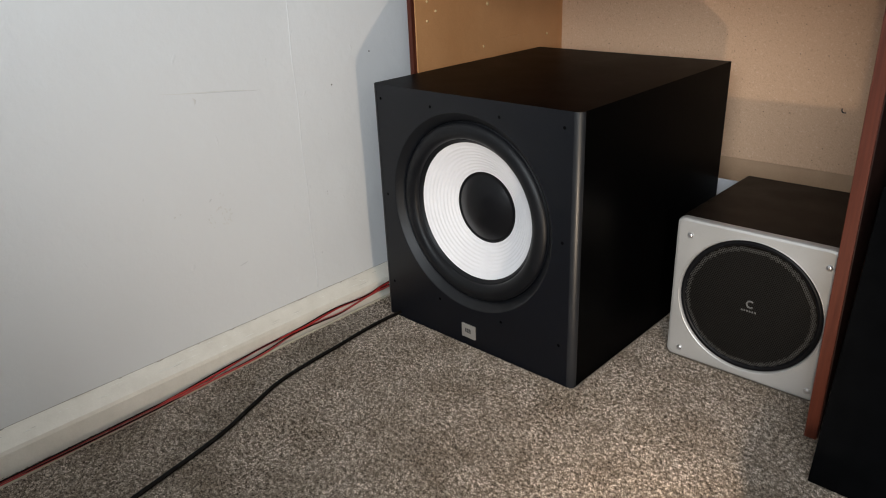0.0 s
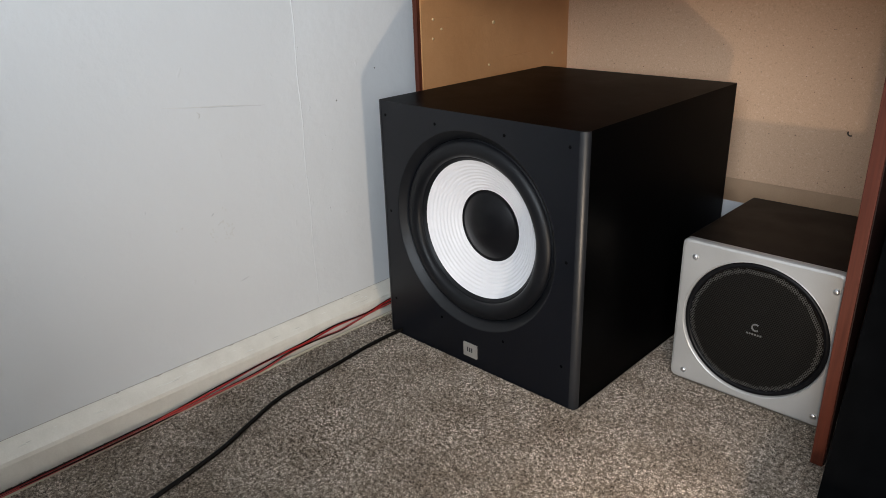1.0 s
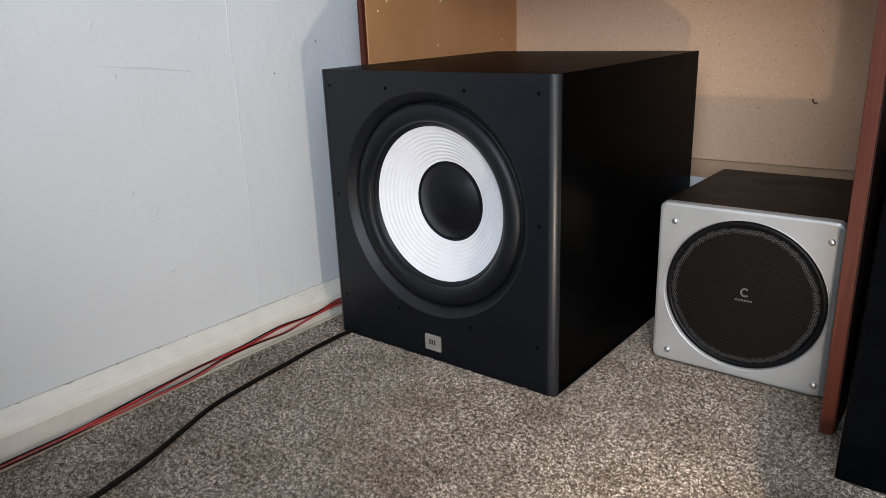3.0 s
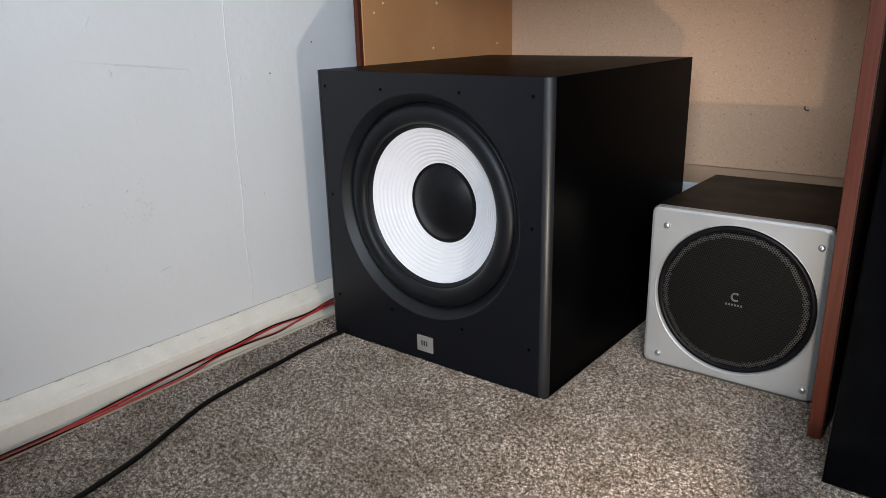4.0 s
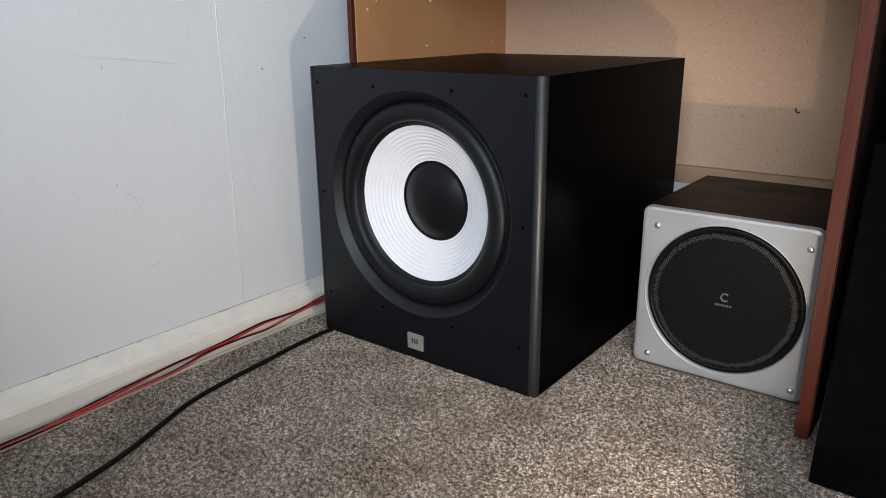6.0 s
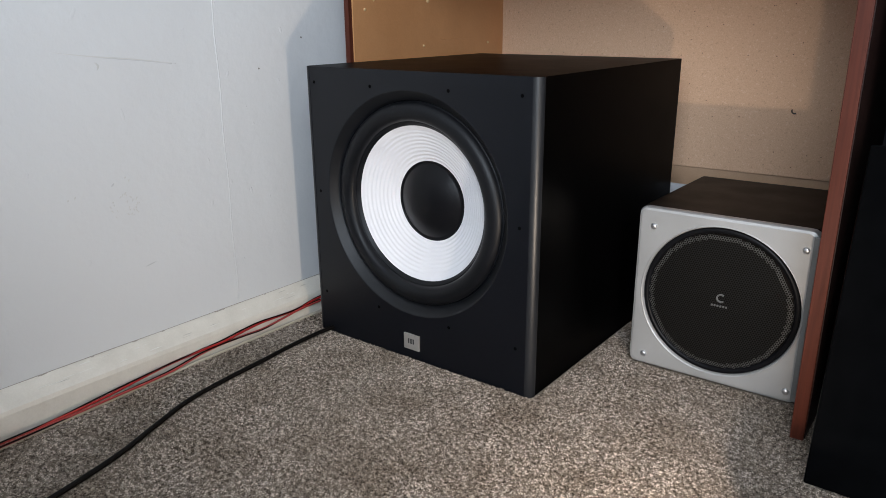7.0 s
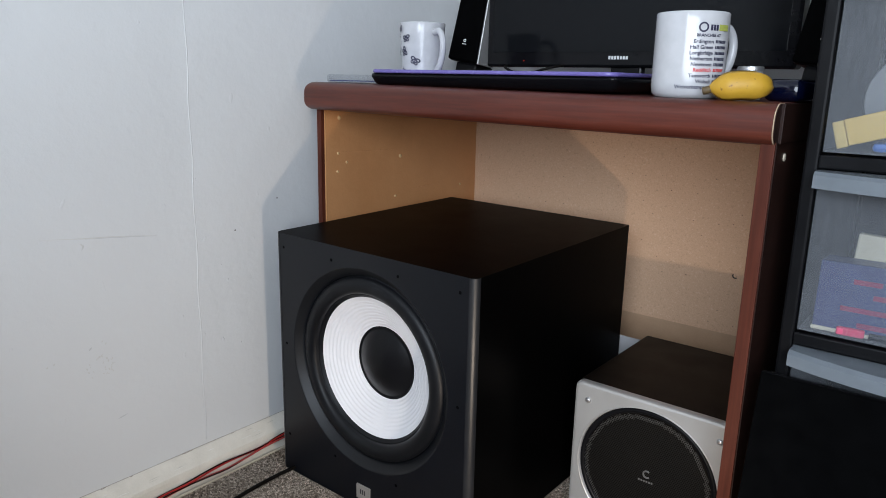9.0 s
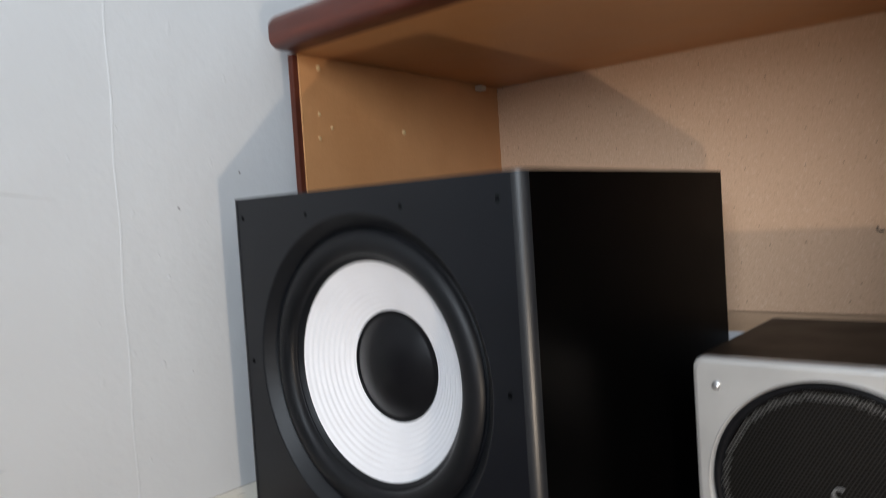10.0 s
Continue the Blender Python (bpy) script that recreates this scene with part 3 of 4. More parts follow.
emblem = part("emblem", tube(arc, 0.0013, 6, 3), M_DIMINK, small, "pale printed crescent emblem", smooth=True)
for k in range(6):
    part("emblem_bar", box(GX - 0.0075 + k * 0.0042, GX - 0.0050 + k * 0.0042, LY - 0.0024, LY - 0.0012, GZ - 0.0048, GZ - 0.0022), M_DIMINK, emblem)

# ---- wall details ----
seam_pts = [(-0.0001, -0.1135 + 0.0012 * math.sin(k * 1.7) + 0.009 * (k / 24), 0.070 + 0.044 * k) for k in range(26)]
part("paper_seam", tube(seam_pts, 0.0009, 6, 3), M_WALL, wall_west, "raised wallpaper joint", smooth=True)
M_SCUFF, M_SMEAR = plain("scuff_grey", (0.53, 0.535, 0.54), 0.7), plain("grubby_smear", (0.60, 0.595, 0.575), 0.7)


def wall_mark(name, pts, radius, mat, label):
    """A low mark drawn on the wall along (y, z) points, thin at both ends."""
    bm = tube([(0.0, y, z) for y, z in pts], radius, 8, 6, taper=lambda f: 0.15 + 0.85 * math.sin(math.pi * min(1, max(0, f))))
    for v in bm.verts:
        v.co.x *= 0.12
    part(name, bm, mat, wall_west, label, smooth=True)


wall_mark("scuff", ((-0.366, 0.4935), (-0.308, 0.4865), (-0.249, 0.481), (-0.183, 0.4725)), 0.0009, M_SMEAR, "faint grey scuff")
wall_mark("scuff", ((-0.300, 0.4845), (-0.249, 0.480), (-0.190, 0.4725)), 0.0009, M_SCUFF, "grey scuff")
wall_mark("scuff", ((-0.309, 0.479), (-0.3045, 0.474), (-0.307, 0.468)), 0.0014, M_SMEAR, "faint grey scuff")
wall_mark("scuff", ((-0.275, 0.1735), (-0.266, 0.1752), (-0.257, 0.1770)), 0.0010, M_SCUFF, "short dark scratch")
wall_mark("scuff", ((-0.311, 0.3045), (-0.306, 0.3095)), 0.0012, M_SCUFF, "short dark scratch")
for k in range(26):
    a, q = random.uniform(0, 2 * math.pi), random.uniform(0, 1) ** 0.6
    py, pz = -0.294 + 0.024 * q * math.cos(a), 0.270 + 0.020 * q * math.sin(a)
    wall_mark("smudge", ((py, pz), (py + random.uniform(-0.004, 0.004), pz + random.uniform(0.002, 0.005))), random.uniform(0.0006, 0.0013), M_SMEAR, "grubby speckled smudge")
for py, pz in ((-0.376, 0.2945), (-0.366, 0.2965), (-0.285, 0.308), (-0.290, 0.313)):
    wall_mark("smudge", ((py, pz), (py + 0.0025, pz + 0.003)), 0.0012, M_SMEAR, "small grubby spot")
for py, pz, r in ((-0.066, 0.257, 0.0045), (-0.027, 0.238, 0.003), (-0.094, 0.139, 0.003), (-0.165, 0.521, 0.003), (-0.105, 0.560, 0.003)):
    wall_mark("paint_drip", ((py - 0.001, pz + r), (py, pz), (py + 0.0005, pz - 1.6 * r)), r * 0.5, M_WALL, "raised paint drip")
M_NAIL = plain("old_nail", (0.16, 0.15, 0.14), 0.6)
for py, pz in ((-0.029, 0.458), (0.069, 0.507)):
    bm = lathe([(0.0017, 0.0), (0.0013, 0.0006), (0, 0.0009)], 10, "z")
    bmesh.ops.rotate(bm, verts=bm.verts[:], matrix=Matrix.Rotation(radians(90), 3, "Y"))
    part("nail_head", move(bm, 0, py, pz), M_NAIL, wall_west, "small dark nail mark")
for k in range(20):
    py, pz = random.triangular(-0.55, 0.12, 0.0), random.uniform(0.1, 0.95)
    r = random.uniform(0.003, 0.009)
    h = random.uniform(0.0001, 0.0004)
    bm = lathe([(r, -0.0003), (r * 0.85, 0.0), (r * 0.6, h * 0.55), (r * 0.3, h * 0.9), (0, h)], 16, "z")
    bmesh.ops.scale(bm, vec=(random.uniform(0.7, 1.6), random.uniform(0.35, 0.7), 1), verts=bm.verts[:])
    bmesh.ops.rotate(bm, verts=bm.verts[:], matrix=Matrix.Rotation(random.uniform(-0.5, 0.5), 3, "Z"))
    bmesh.ops.rotate(bm, verts=bm.verts[:], matrix=Matrix.Rotation(radians(90), 3, "Y"))
    part("paint_blister", move(bm, 0, py, pz), M_WALL, wall_west, smooth=True)
# chips along the top edge of the skirting
M_CHIPPED = plain("chipped_paint", (0.33, 0.30, 0.26), 0.7)
for py, length in ((-0.70, 0.010), (-0.52, 0.006), (-0.455, 0.012), (-0.38, 0.005), (-0.315, 0.009), (-0.265, 0.006), (-0.165, 0.016), (-0.150, 0.006), (-0.06, 0.005)):
    part("paint_chip", tube([(0.0012, py, 0.0614), (0.0020, py + length * 0.4, 0.0612), (0.0010, py + length, 0.0615)], 0.0007, 5, 3), M_CHIPPED, skirting, "chipped paint")
M_WORN = plain("worn_white_paint", (0.74, 0.72, 0.67), 0.5)
M_GRIME = plain("grey_grime", (0.50, 0.47, 0.42), 0.7)
rng = random.Random(12)
for k in range(34):
    py, f = rng.uniform(-0.75, 0.05), rng.uniform(0.1, 0.95)
    px, pz, length = 0.021 - 0.016 * f, 0.0435 + 0.0155 * f, rng.uniform(0.004, 0.030)
    bm = tube([(px, py, pz), (px + 0.0001, py + length * 0.5, pz + rng.uniform(-0.0006, 0.0006)), (px, py + length, pz)], rng.uniform(0.0004, 0.0012), 6, 3, taper=lambda q: 0.2 + 0.8 * math.sin(math.pi * min(1, max(0, q))))
    bmesh.ops.scale(bm, vec=(0.3, 1, 1), verts=bm.verts[:], space=Matrix.Translation((-px, -py, -pz)))
    part("worn_patch", bm, M_WORN if k % 3 else M_GRIME, skirting, "worn paint" if k % 3 else "grey grime", smooth=True)
part("top_gap", tube([(0.0002, Y0 + 0.01 + 0.08 * k, 0.0618 + 0.0003 * math.sin(2.1 * k)) for k in range(41)], 0.0005, 5, 3), M_CHIPPED, skirting, "thin dark gap along the top")

# ---- cables ----
def wander(base, amp, freq, phase, lift=0.0):
    return [(x + amp * math.sin(freq * y + phase), y, max(z, 0.0055) + lift + 0.5 * amp * (1 + math.cos(freq * y + phase))) for x, y, z in base]


M_PINKWIRE = plain("pale_red_wire", (0.34, 0.045, 0.040), 0.35)
run = [(0.058, -1.60, 0.004), (0.050, -1.10, 0.004), (0.045, -0.80, 0.005), (0.041, -0.54, 0.006), (0.040, -0.46, 0.007), (0.036, -0.38, 0.010), (0.031, -0.284, 0.015),
       (0.030, -0.22, 0.017), (0.030, -0.176, 0.018), (0.030, -0.13, 0.022), (0.030, -0.092, 0.024), (0.030, -0.045, 0.022), (0.030, -0.01, 0.022), (0.030, 0.053, 0.029), (0.031, 0.15, 0.026), (0.034, 0.30, 0.014)]
low_run = [(0.060, -1.60, 0.003), (0.054, -1.10, 0.003), (0.050, -0.80, 0.003), (0.047, -0.54, 0.003), (0.046, -0.46, 0.003), (0.042, -0.38, 0.004), (0.036, -0.284, 0.006),
           (0.032, -0.22, 0.013), (0.031, -0.176, 0.014), (0.032, -0.13, 0.013), (0.033, -0.092, 0.012), (0.032, -0.045, 0.016), (0.031, -0.01, 0.020), (0.032, 0.053, 0.023), (0.033, 0.15, 0.020), (0.036, 0.30, 0.010)]
speaker_wire = thing("speaker_wire", "red and black twin speaker wire lying along the skirting board", "cable")
part("red_strand", tube(wander(run, 0.0012, 26, 0.0, 0.0), 0.0020, 8, 8), M_RED, speaker_wire, "red insulation", smooth=True)
part("black_strand", tube(wander(run, 0.0012, 26, 2.6, 0.0022), 0.0012, 8, 8), M_BLACKWIRE, speaker_wire, "black insulation", smooth=True)
speaker_wire_b = thing("speaker_wire", "second red and black speaker wire crossing the first", "cable")
part("red_strand", tube(wander(low_run, 0.0014, 19, 1.0, 0.0), 0.0019, 8, 8), M_PINKWIRE, speaker_wire_b, "pale red insulation", smooth=True)
part("black_strand", tube(wander(low_run, 0.0016, 15, 3.9, 0.0006), 0.0012, 8, 8), M_BLACKWIRE, speaker_wire_b, "black insulation", smooth=True)
white_run = [(0.058, -1.6, 0.001), (0.047, -0.80, 0.001), (0.0425, -0.54, 0.001), (0.037, -0.38, 0.001), (0.0325, -0.22, 0.002), (0.032, -0.10, 0.002), (0.032, 0.04, 0.002), (0.034, 0.30, 0.001)]
white_cable = tagged(part("white_cable", tube(white_run, 0.0027, 10, 8), M_WHITEWIRE, smooth=True), "cream white cable along the foot of the skirting", "cable")
power = [(0.30, 0.35, 0.004), (0.20, 0.20, 0.004), (0.125, 0.06, 0.005), (0.114, -0.014, 0.006), (0.114, -0.09, 0.006), (0.121, -0.165, 0.006), (0.127, -0.24, 0.006), (0.138, -0.315, 0.006),
         (0.163, -0.385, 0.006), (0.186, -0.445, 0.006), (0.201, -0.505, 0.006), (0.212, -0.56, 0.006), (0.228, -0.64, 0.006), (0.26, -0.78, 0.006), (0.35, -1.0, 0.006)]
power_cable = tagged(part("power_cable", tube(power, 0.0037, 10, 8), M_BLACKWIRE, smooth=True), "black mains cable trailing over the carpet from the subwoofer", "cable")

# ---- white card behind the small subwoofer ----
tagged(part("white_card", box(0.520, 0.585, 0.522, 0.524, 0.0, 0.232), M_CERAMIC), "plain white card standing behind the small subwoofer", "card")

# ---- speaker grille leaning on the drawers ----
lean = pose(0.892, 0.010, 0.002, -13.0, 0, 0)
cover = thing("speaker_grille", "black cloth speaker grille leaning against the drawer tower", "grille", lean)
part("frame", box(0, 0.42, 0.003, 0.016, 0, 0.402, 0.003), M_BLACKPLASTIC, cover, "black frame")
part("cloth", box(0.001, 0.419, 0.0, 0.004, 0.001, 0.401, 0.002, 3), M_GRILLE, cover, "stretched black cloth")

# ---- drawer tower ----
TX0, TX1, TY, TB, TZ = 0.900, 1.245, 0.137, 0.52, 1.10
M_CLEAR, cnt, cb = nodes_of("frosted_drawer")
link(cnt, mix(cnt, noise_tex(cnt, coords(cnt), 30), (0.19, 0.205, 0.23), (0.26, 0.28, 0.305)), cb.inputs["Base Color"])
cb.inputs["Roughness"].default_value, cb.inputs["Alpha"].default_value = 0.30, 0.22
M_LIP, lnt, lb = nodes_of("frosted_lip")
link(lnt, mix(lnt, noise_tex(lnt, coords(lnt), 40), (0.15, 0.17, 0.19), (0.21, 0.235, 0.26)), lb.inputs["Base Color"])
lb.inputs["Roughness"].default_value, lb.inputs["Alpha"].default_value = 0.25, 0.85


def lip_bow(x):
    """How far the drawer fronts swell outwards at x."""
    return 0.034 * (1 - ((x - (TX0 + TX1) / 2) / ((TX1 - TX0) / 2)) ** 2)


def bowed_lip(z):
    """The hooked grip along a drawer's top edge, swelling out in the middle."""
    prof = [(0.006, z - 0.021), (0.006, z), (-0.010, z), (-0.016, z - 0.004), (-0.016, z - 0.019), (-0.013, z - 0.019), (-0.013, z - 0.006), (0.003, z - 0.006)]
    bm, rings = bmesh.new(), []
    for k in range(17):
        x = TX0 + 0.017 + (TX1 - TX0 - 0.034) * k / 16
        rings.append([bm.verts.new((x, TY + p - (lip_bow(x) if p < 0.005 else 0), q)) for p, q in prof])
    for a, b in zip(rings, rings[1:]):
        for i in range(len(prof)):
            j = (i + 1) % len(prof)
            bm.faces.new((a[i], a[j], b[j], b[i]))
    bm.faces.new(rings[0])
    bm.faces.new(rings[-1][::-1])
    bmesh.ops.recalc_face_normals(bm, faces=bm.faces[:])
    return bm


tower = thing("drawer_tower", "black plastic drawer tower with frosted clear drawers beside the desk", "drawer unit")
for px0, px1 in ((TX0, TX0 + 0.016), (TX1 - 0.016, TX1)):
    for py0 in (TY, TB - 0.02):
        part("post", box(px0, px1, py0, py0 + 0.02, 0, TZ, 0.003), M_BLACKPLASTIC, tower)
    part("side_wall", box(px0 + 0.004, px1 - 0.004, TY + 0.02, TB - 0.02, 0.02, TZ - 0.002, 0.001), M_BLACKPLASTIC, tower)
for pz in (0.02, 0.204, 0.424, 0.644, 0.864, 1.083):
    part("rail", box(TX0 + 0.016, TX1 - 0.016, TY, TB, pz, pz + 0.016, 0.002), M_BLACKPLASTIC, tower)
part("back_panel", box(TX0 + 0.016, TX1 - 0.016, TB - 0.006, TB, 0.04, TZ - 0.01), M_BLACKPLASTIC, tower)
for z0, z1 in ((0.040, 0.202), (0.223, 0.422), (0.443, 0.642), (0.663, 0.862), (0.883, 1.080)):
    drawer = part("drawer", box(TX0 + 0.018, TX1 - 0.018, TY + 0.004, TY + 0.0065, z0, z1 - 0.020, 0.0008), M_CLEAR, tower, "frosted clear drawer")
    part("drawer_lip", bowed_lip(z1), M_LIP, drawer, "pale bowed grip lip")
    for k in range(9):
        rx = TX0 + 0.030 + k * 0.034
        ry = TY - lip_bow(rx)
        part("lip_rib", box(rx, rx + 0.0025, ry - 0.0140, ry + 0.004, z1 - 0.017, z1 - 0.002), M_LIP, drawer)
    part("drawer_tray", box(TX0 + 0.020, TX1 - 0.020, TY + 0.008, TB - 0.02, z0, z0 + 0.0025), M_CLEAR, drawer)

# things in the drawers
def slab(name, label, category, m, sx, sy, sz, mat, bev=0.002):
    ob = tagged(part(name, box(-sx / 2, sx / 2, -sy / 2, sy / 2, 0, sz, bev), mat), label, category)
    ob.matrix_world = m
    return ob


M_BLUE = plain("blue_card", (0.03, 0.045, 0.16), 0.4)
M_PINK = plain("pink_print", (0.24, 0.02, 0.10), 0.4)
M_YELLOW = plain("yellow_card", (0.72, 0.50, 0.12), 0.5)
M_CREAM = plain("cream_paper", (0.70, 0.66, 0.52), 0.6)
M_GREY = plain("grey_plastic", (0.22, 0.24, 0.26), 0.35)
boxed = thing("game_box", "dark blue box with pink markings in a drawer", "box", pose(1.040, 0.152, 0.447, -3, 0, 1))
part("box_body", box(-0.108, 0.108, 0, 0.05, 0, 0.086, 0.002), M_BLUE, boxed)
for k, (bx, bz, bw) in enumerate(((-0.055, 0.062, 0.03), (-0.03, 0.046, 0.035), (-0.045, 0.028, 0.07), (-0.03, 0.010, 0.06), (0.03, 0.05, 0.05))):
    part("marking", box(bx - bw / 2, bx + bw / 2, -0.0012, 0.0, bz, bz + 0.006), M_PINK, boxed)
slab("paper_pad", "cream paper pad behind the blue box", "paper", pose(1.05, 0.212, 0.451, 0, 3, 1), 0.19, 0.012, 0.106, M_CREAM)
slab("folded_paper", "cream folded paper lying flat in a drawer", "paper", pose(1.0, 0.175, 0.446, 0, 0, 2), 0.14, 0.05, 0.005, M_CREAM)
slab("pink_eraser", "small bright pink eraser in a drawer", "eraser", pose(0.975, 0.1475, 0.4462, 0, 0, 4), 0.03, 0.007, 0.010, plain("hot_pink", (0.8, 0.05, 0.16), 0.5))
tagged(part("blue_pen", tube([(0.995, 0.1475, 0.4502), (1.06, 0.1475, 0.4502), (1.13, 0.1475, 0.4502)], 0.0045, 10, 4), M_NAVY, smooth=True), "dark blue pen lying in a drawer", "pen")
yb = thing("yellow_box", "pale yellow cardboard box lying tilted in a drawer", "box", pose(0.930, 0.152, 0.6675, 0, -17, 0))
part("box_body", box(0.013, 0.20, 0, 0.05, 0, 0.031, 0.0015), M_YELLOW, yb)
part("box_flap", box(0.0, 0.0125, 0.001, 0.049, -0.001, 0.0305, 0.0015), plain("yellow_flap", (0.70, 0.52, 0.17), 0.5), yb)
slab("blue_pouch", "bright blue pouch under the yellow box", "pouch", pose(1.03, 0.18, 0.6658, 0, 0, 3), 0.13, 0.05, 0.010, plain("bright_blue", (0.03, 0.16, 0.55), 0.4), 0.004)
reel = thing("tape_reel", "round grey plastic reel standing in a drawer", "reel", pose(0.998, 0.225, 0.724))
part("disc", lathe([(0, 0.008), (0.056, 0.008), (0.058, 0.004), (0.058, -0.004), (0.056, -0.008), (0.020, -0.008), (0.018, -0.004), (0, -0.004)], 40), M_GREY, reel, smooth=False)
for k in range(5):
    a = k * 2 * math.pi / 5
    part("spoke", move(box(-0.004, 0.004, -0.010, -0.008, -0.008, 0.008), 0.038 * math.cos(a), 0, 0.038 * math.sin(a)), M_CHROME, reel)

# ---- things on the desk ----
DZ = T1


def desk_drop(*obs):
    """Sets things down on the slightly askew desk top."""
    for ob in obs:
        xs = [(ob.matrix_world @ Vector(c)).x for o in [ob] + list(ob.children) if o.type == "MESH" for c in o.bound_box]
        x = (min(xs) + max(xs)) / 2
        ob.location.z += 0.0049 - 0.0105 * x


def mug(name, label, m, r, h, handle_angle, r_base=None):
    ob = thing(name, label, "mug", m)
    rb = r_base or r
    w = 0.0035
    prof = [(0, 0.0), (rb * 0.80, 0.0), (rb * 0.86, 0.0015), (rb * 0.97, 0.006), (rb, 0.016)]
    prof += [(rb + (r - rb) * k / 6, 0.016 + (h - 0.018) * k / 6) for k in range(1, 7)]
    prof += [(r - 0.0008, h - 0.0004), (r - w / 2, h), (r - w, h - 0.0008), (r - w, h - 0.004), (rb - w, 0.014), (rb * 0.7, 0.006), (0, 0.006)]
    part("cup", lathe(prof, 64, "z"), M_CERAMIC, ob, smooth=True)
    pts = [(r - 0.002, 0, h * 0.84), (r + 0.016, 0, h * 0.85), (r + 0.027, 0, h * 0.70), (r + 0.026, 0, h * 0.48), (r + 0.014, 0, h * 0.27), (rb - 0.002, 0, h * 0.18)]
    bm = tube(pts, 0.0058, 12, 8)
    bmesh.ops.rotate(bm, verts=bm.verts[:], matrix=Matrix.Rotation(radians(handle_angle), 3, "Z"))
    part("handle", bm, M_CERAMIC, ob, smooth=True)
    return ob


def wrap(bm, r):
    """Bends a drawing in x-z round a cylinder of that radius, facing -y."""
    for v in bm.verts:
        a = v.co.x / r
        rad = r + 0.0004 - v.co.y
        v.co = Vector((rad * math.sin(a), -rad * math.cos(a), v.co.z))
    return bm


def lettering(text, size, x, z, align="LEFT"):
    """Text as a flat mesh in the x-z plane."""
    cu = bpy.data.curves.new("lettering", "FONT")
    cu.body, cu.size, cu.align_x, cu.resolution_u, cu.offset = text, size, align, 3, 0.00016
    ob = bpy.data.objects.new("lettering", cu)
    scene.collection.objects.link(ob)
    me = bpy.data.meshes.new_from_object(ob.evaluated_get(bpy.context.evaluated_depsgraph_get()))
    bpy.data.objects.remove(ob)
    bm = bmesh.new()
    bm.from_mesh(me)
    bpy.data.meshes.remove(me)
    for v in bm.verts:
        v.co = Vector((v.co.x + x, 0, v.co.y + z))
    return bm


mug_a = mug("mug", "white mug printed with black butterflies behind the laptop", pose(0.193, 0.268, DZ, 0, 0, 0), 0.0425, 0.113, -18, 0.037)


def butterfly(x, z, s, tilt):
    bm = bmesh.new()
    for sx in (-1, 1):
        for cx, cz, rx, rz in ((0.42, 0.28, 0.40, 0.30), (0.32, -0.26, 0.27, 0.25)):
            n = 14
            o = [bm.verts.new((sx * (cx + rx * math.cos(2 * math.pi * k / n)), 0, cz + rz * math.sin(2 * math.pi * k / n))) for k in range(n)]
            i = [bm.verts.new((sx * (cx + 0.45 * rx * math.cos(2 * math.pi * k / n)), 0, cz + 0.40 * rz * math.sin(2 * math.pi * k / n))) for k in range(n)]
            for k in range(n):
                bm.faces.new((o[k], o[(k + 1) % n], i[(k + 1) % n], i[k]))
    c = [bm.verts.new(p) for p in ((-0.06, 0, -0.45), (0.06, 0, -0.45), (0.07, 0, 0.5), (-0.07, 0, 0.5))]
    bm.faces.new(c)
    for v in bm.verts:
        px, pz = v.co.x * s, v.co.z * s
        a = radians(tilt)
        v.co = Vector((x + px * math.cos(a) - pz * math.sin(a), -0.0004, z + px * math.sin(a) + pz * math.cos(a)))
    return bm


for bx, bz, bs, tilt in ((-0.004, 0.083, 0.0115, 10), (-0.010, 0.060, 0.0115, -60), (0.014, 0.043, 0.0125, -25), (-0.022, 0.100, 0.009, 30), (-0.012, 0.024, 0.0085, 80), (-0.034, 0.060, 0.0095, 20), (-0.05, 0.09, 0.0095, -30)):
    part("butterfly_print", wrap(butterfly(bx, bz, bs, tilt), 0.0375 + 0.0055 * bz / 0.113), M_INK, mug_a, "black butterfly print")

mug_b = mug("mug", "white mug with a printed list at the desk edge", pose(0.738, 0.172, DZ, 0, 0, 36), 0.0462, 0.108, 26, 0.0462)
for k, (word, dark) in enumerate((("Erdington", 1), ("Hall Green", 1), ("Longbridge", 1), ("Netherton", 1), ("Newtown", 1), ("Redditch", 0), ("Tamworth", 1), ("Walsall", 1), ("Wolverhampton", 1))):
    z = 0.0685 - k * 0.0070
    part("branch_name", wrap(lettering(word, 0.0066, 0.016, z, "RIGHT"), 0.0464), M_INK if dark else M_REDINK, mug_b, "dark printed lettering" if dark else "red printed lettering")
    bm = bmesh.new()
    for j in range(8):
        box(0.019 + j * 0.0024, 0.0203 + j * 0.0024, -0.0003, 0, z + 0.0003, z + 0.0040, bm=bm)
    part("printed_bar", wrap(bm, 0.0464), M_INK if dark else M_REDINK, mug_b)
part("heading", wrap(lettering("BRANCHES AT", 0.0050, 0.026, 0.0765, "RIGHT"), 0.0464), M_INK, mug_b, "dark printed heading")
bm = lathe([(0.0062, 0), (0.0062, -0.0004), (0.0042, -0.0004), (0.0042, 0)], 24)
part("printed_mark", wrap(move(bm, 0.001, 0, 0.088), 0.0464), M_INK, mug_b, "dark printed sign")
for k in range(3):
    part("printed_mark", wrap(box(0.010 + 0.004 * k, 0.0128 + 0.004 * k, -0.0004, 0, 0.084, 0.091), 0.0464), M_INK, mug_b)
bm = bmesh.new()
for k in range(6):
    box(0.0225 + 0.003 * k, 0.0252 + 0.003 * k, -0.0004, 0, 0.084, 0.0915, bm=bm)
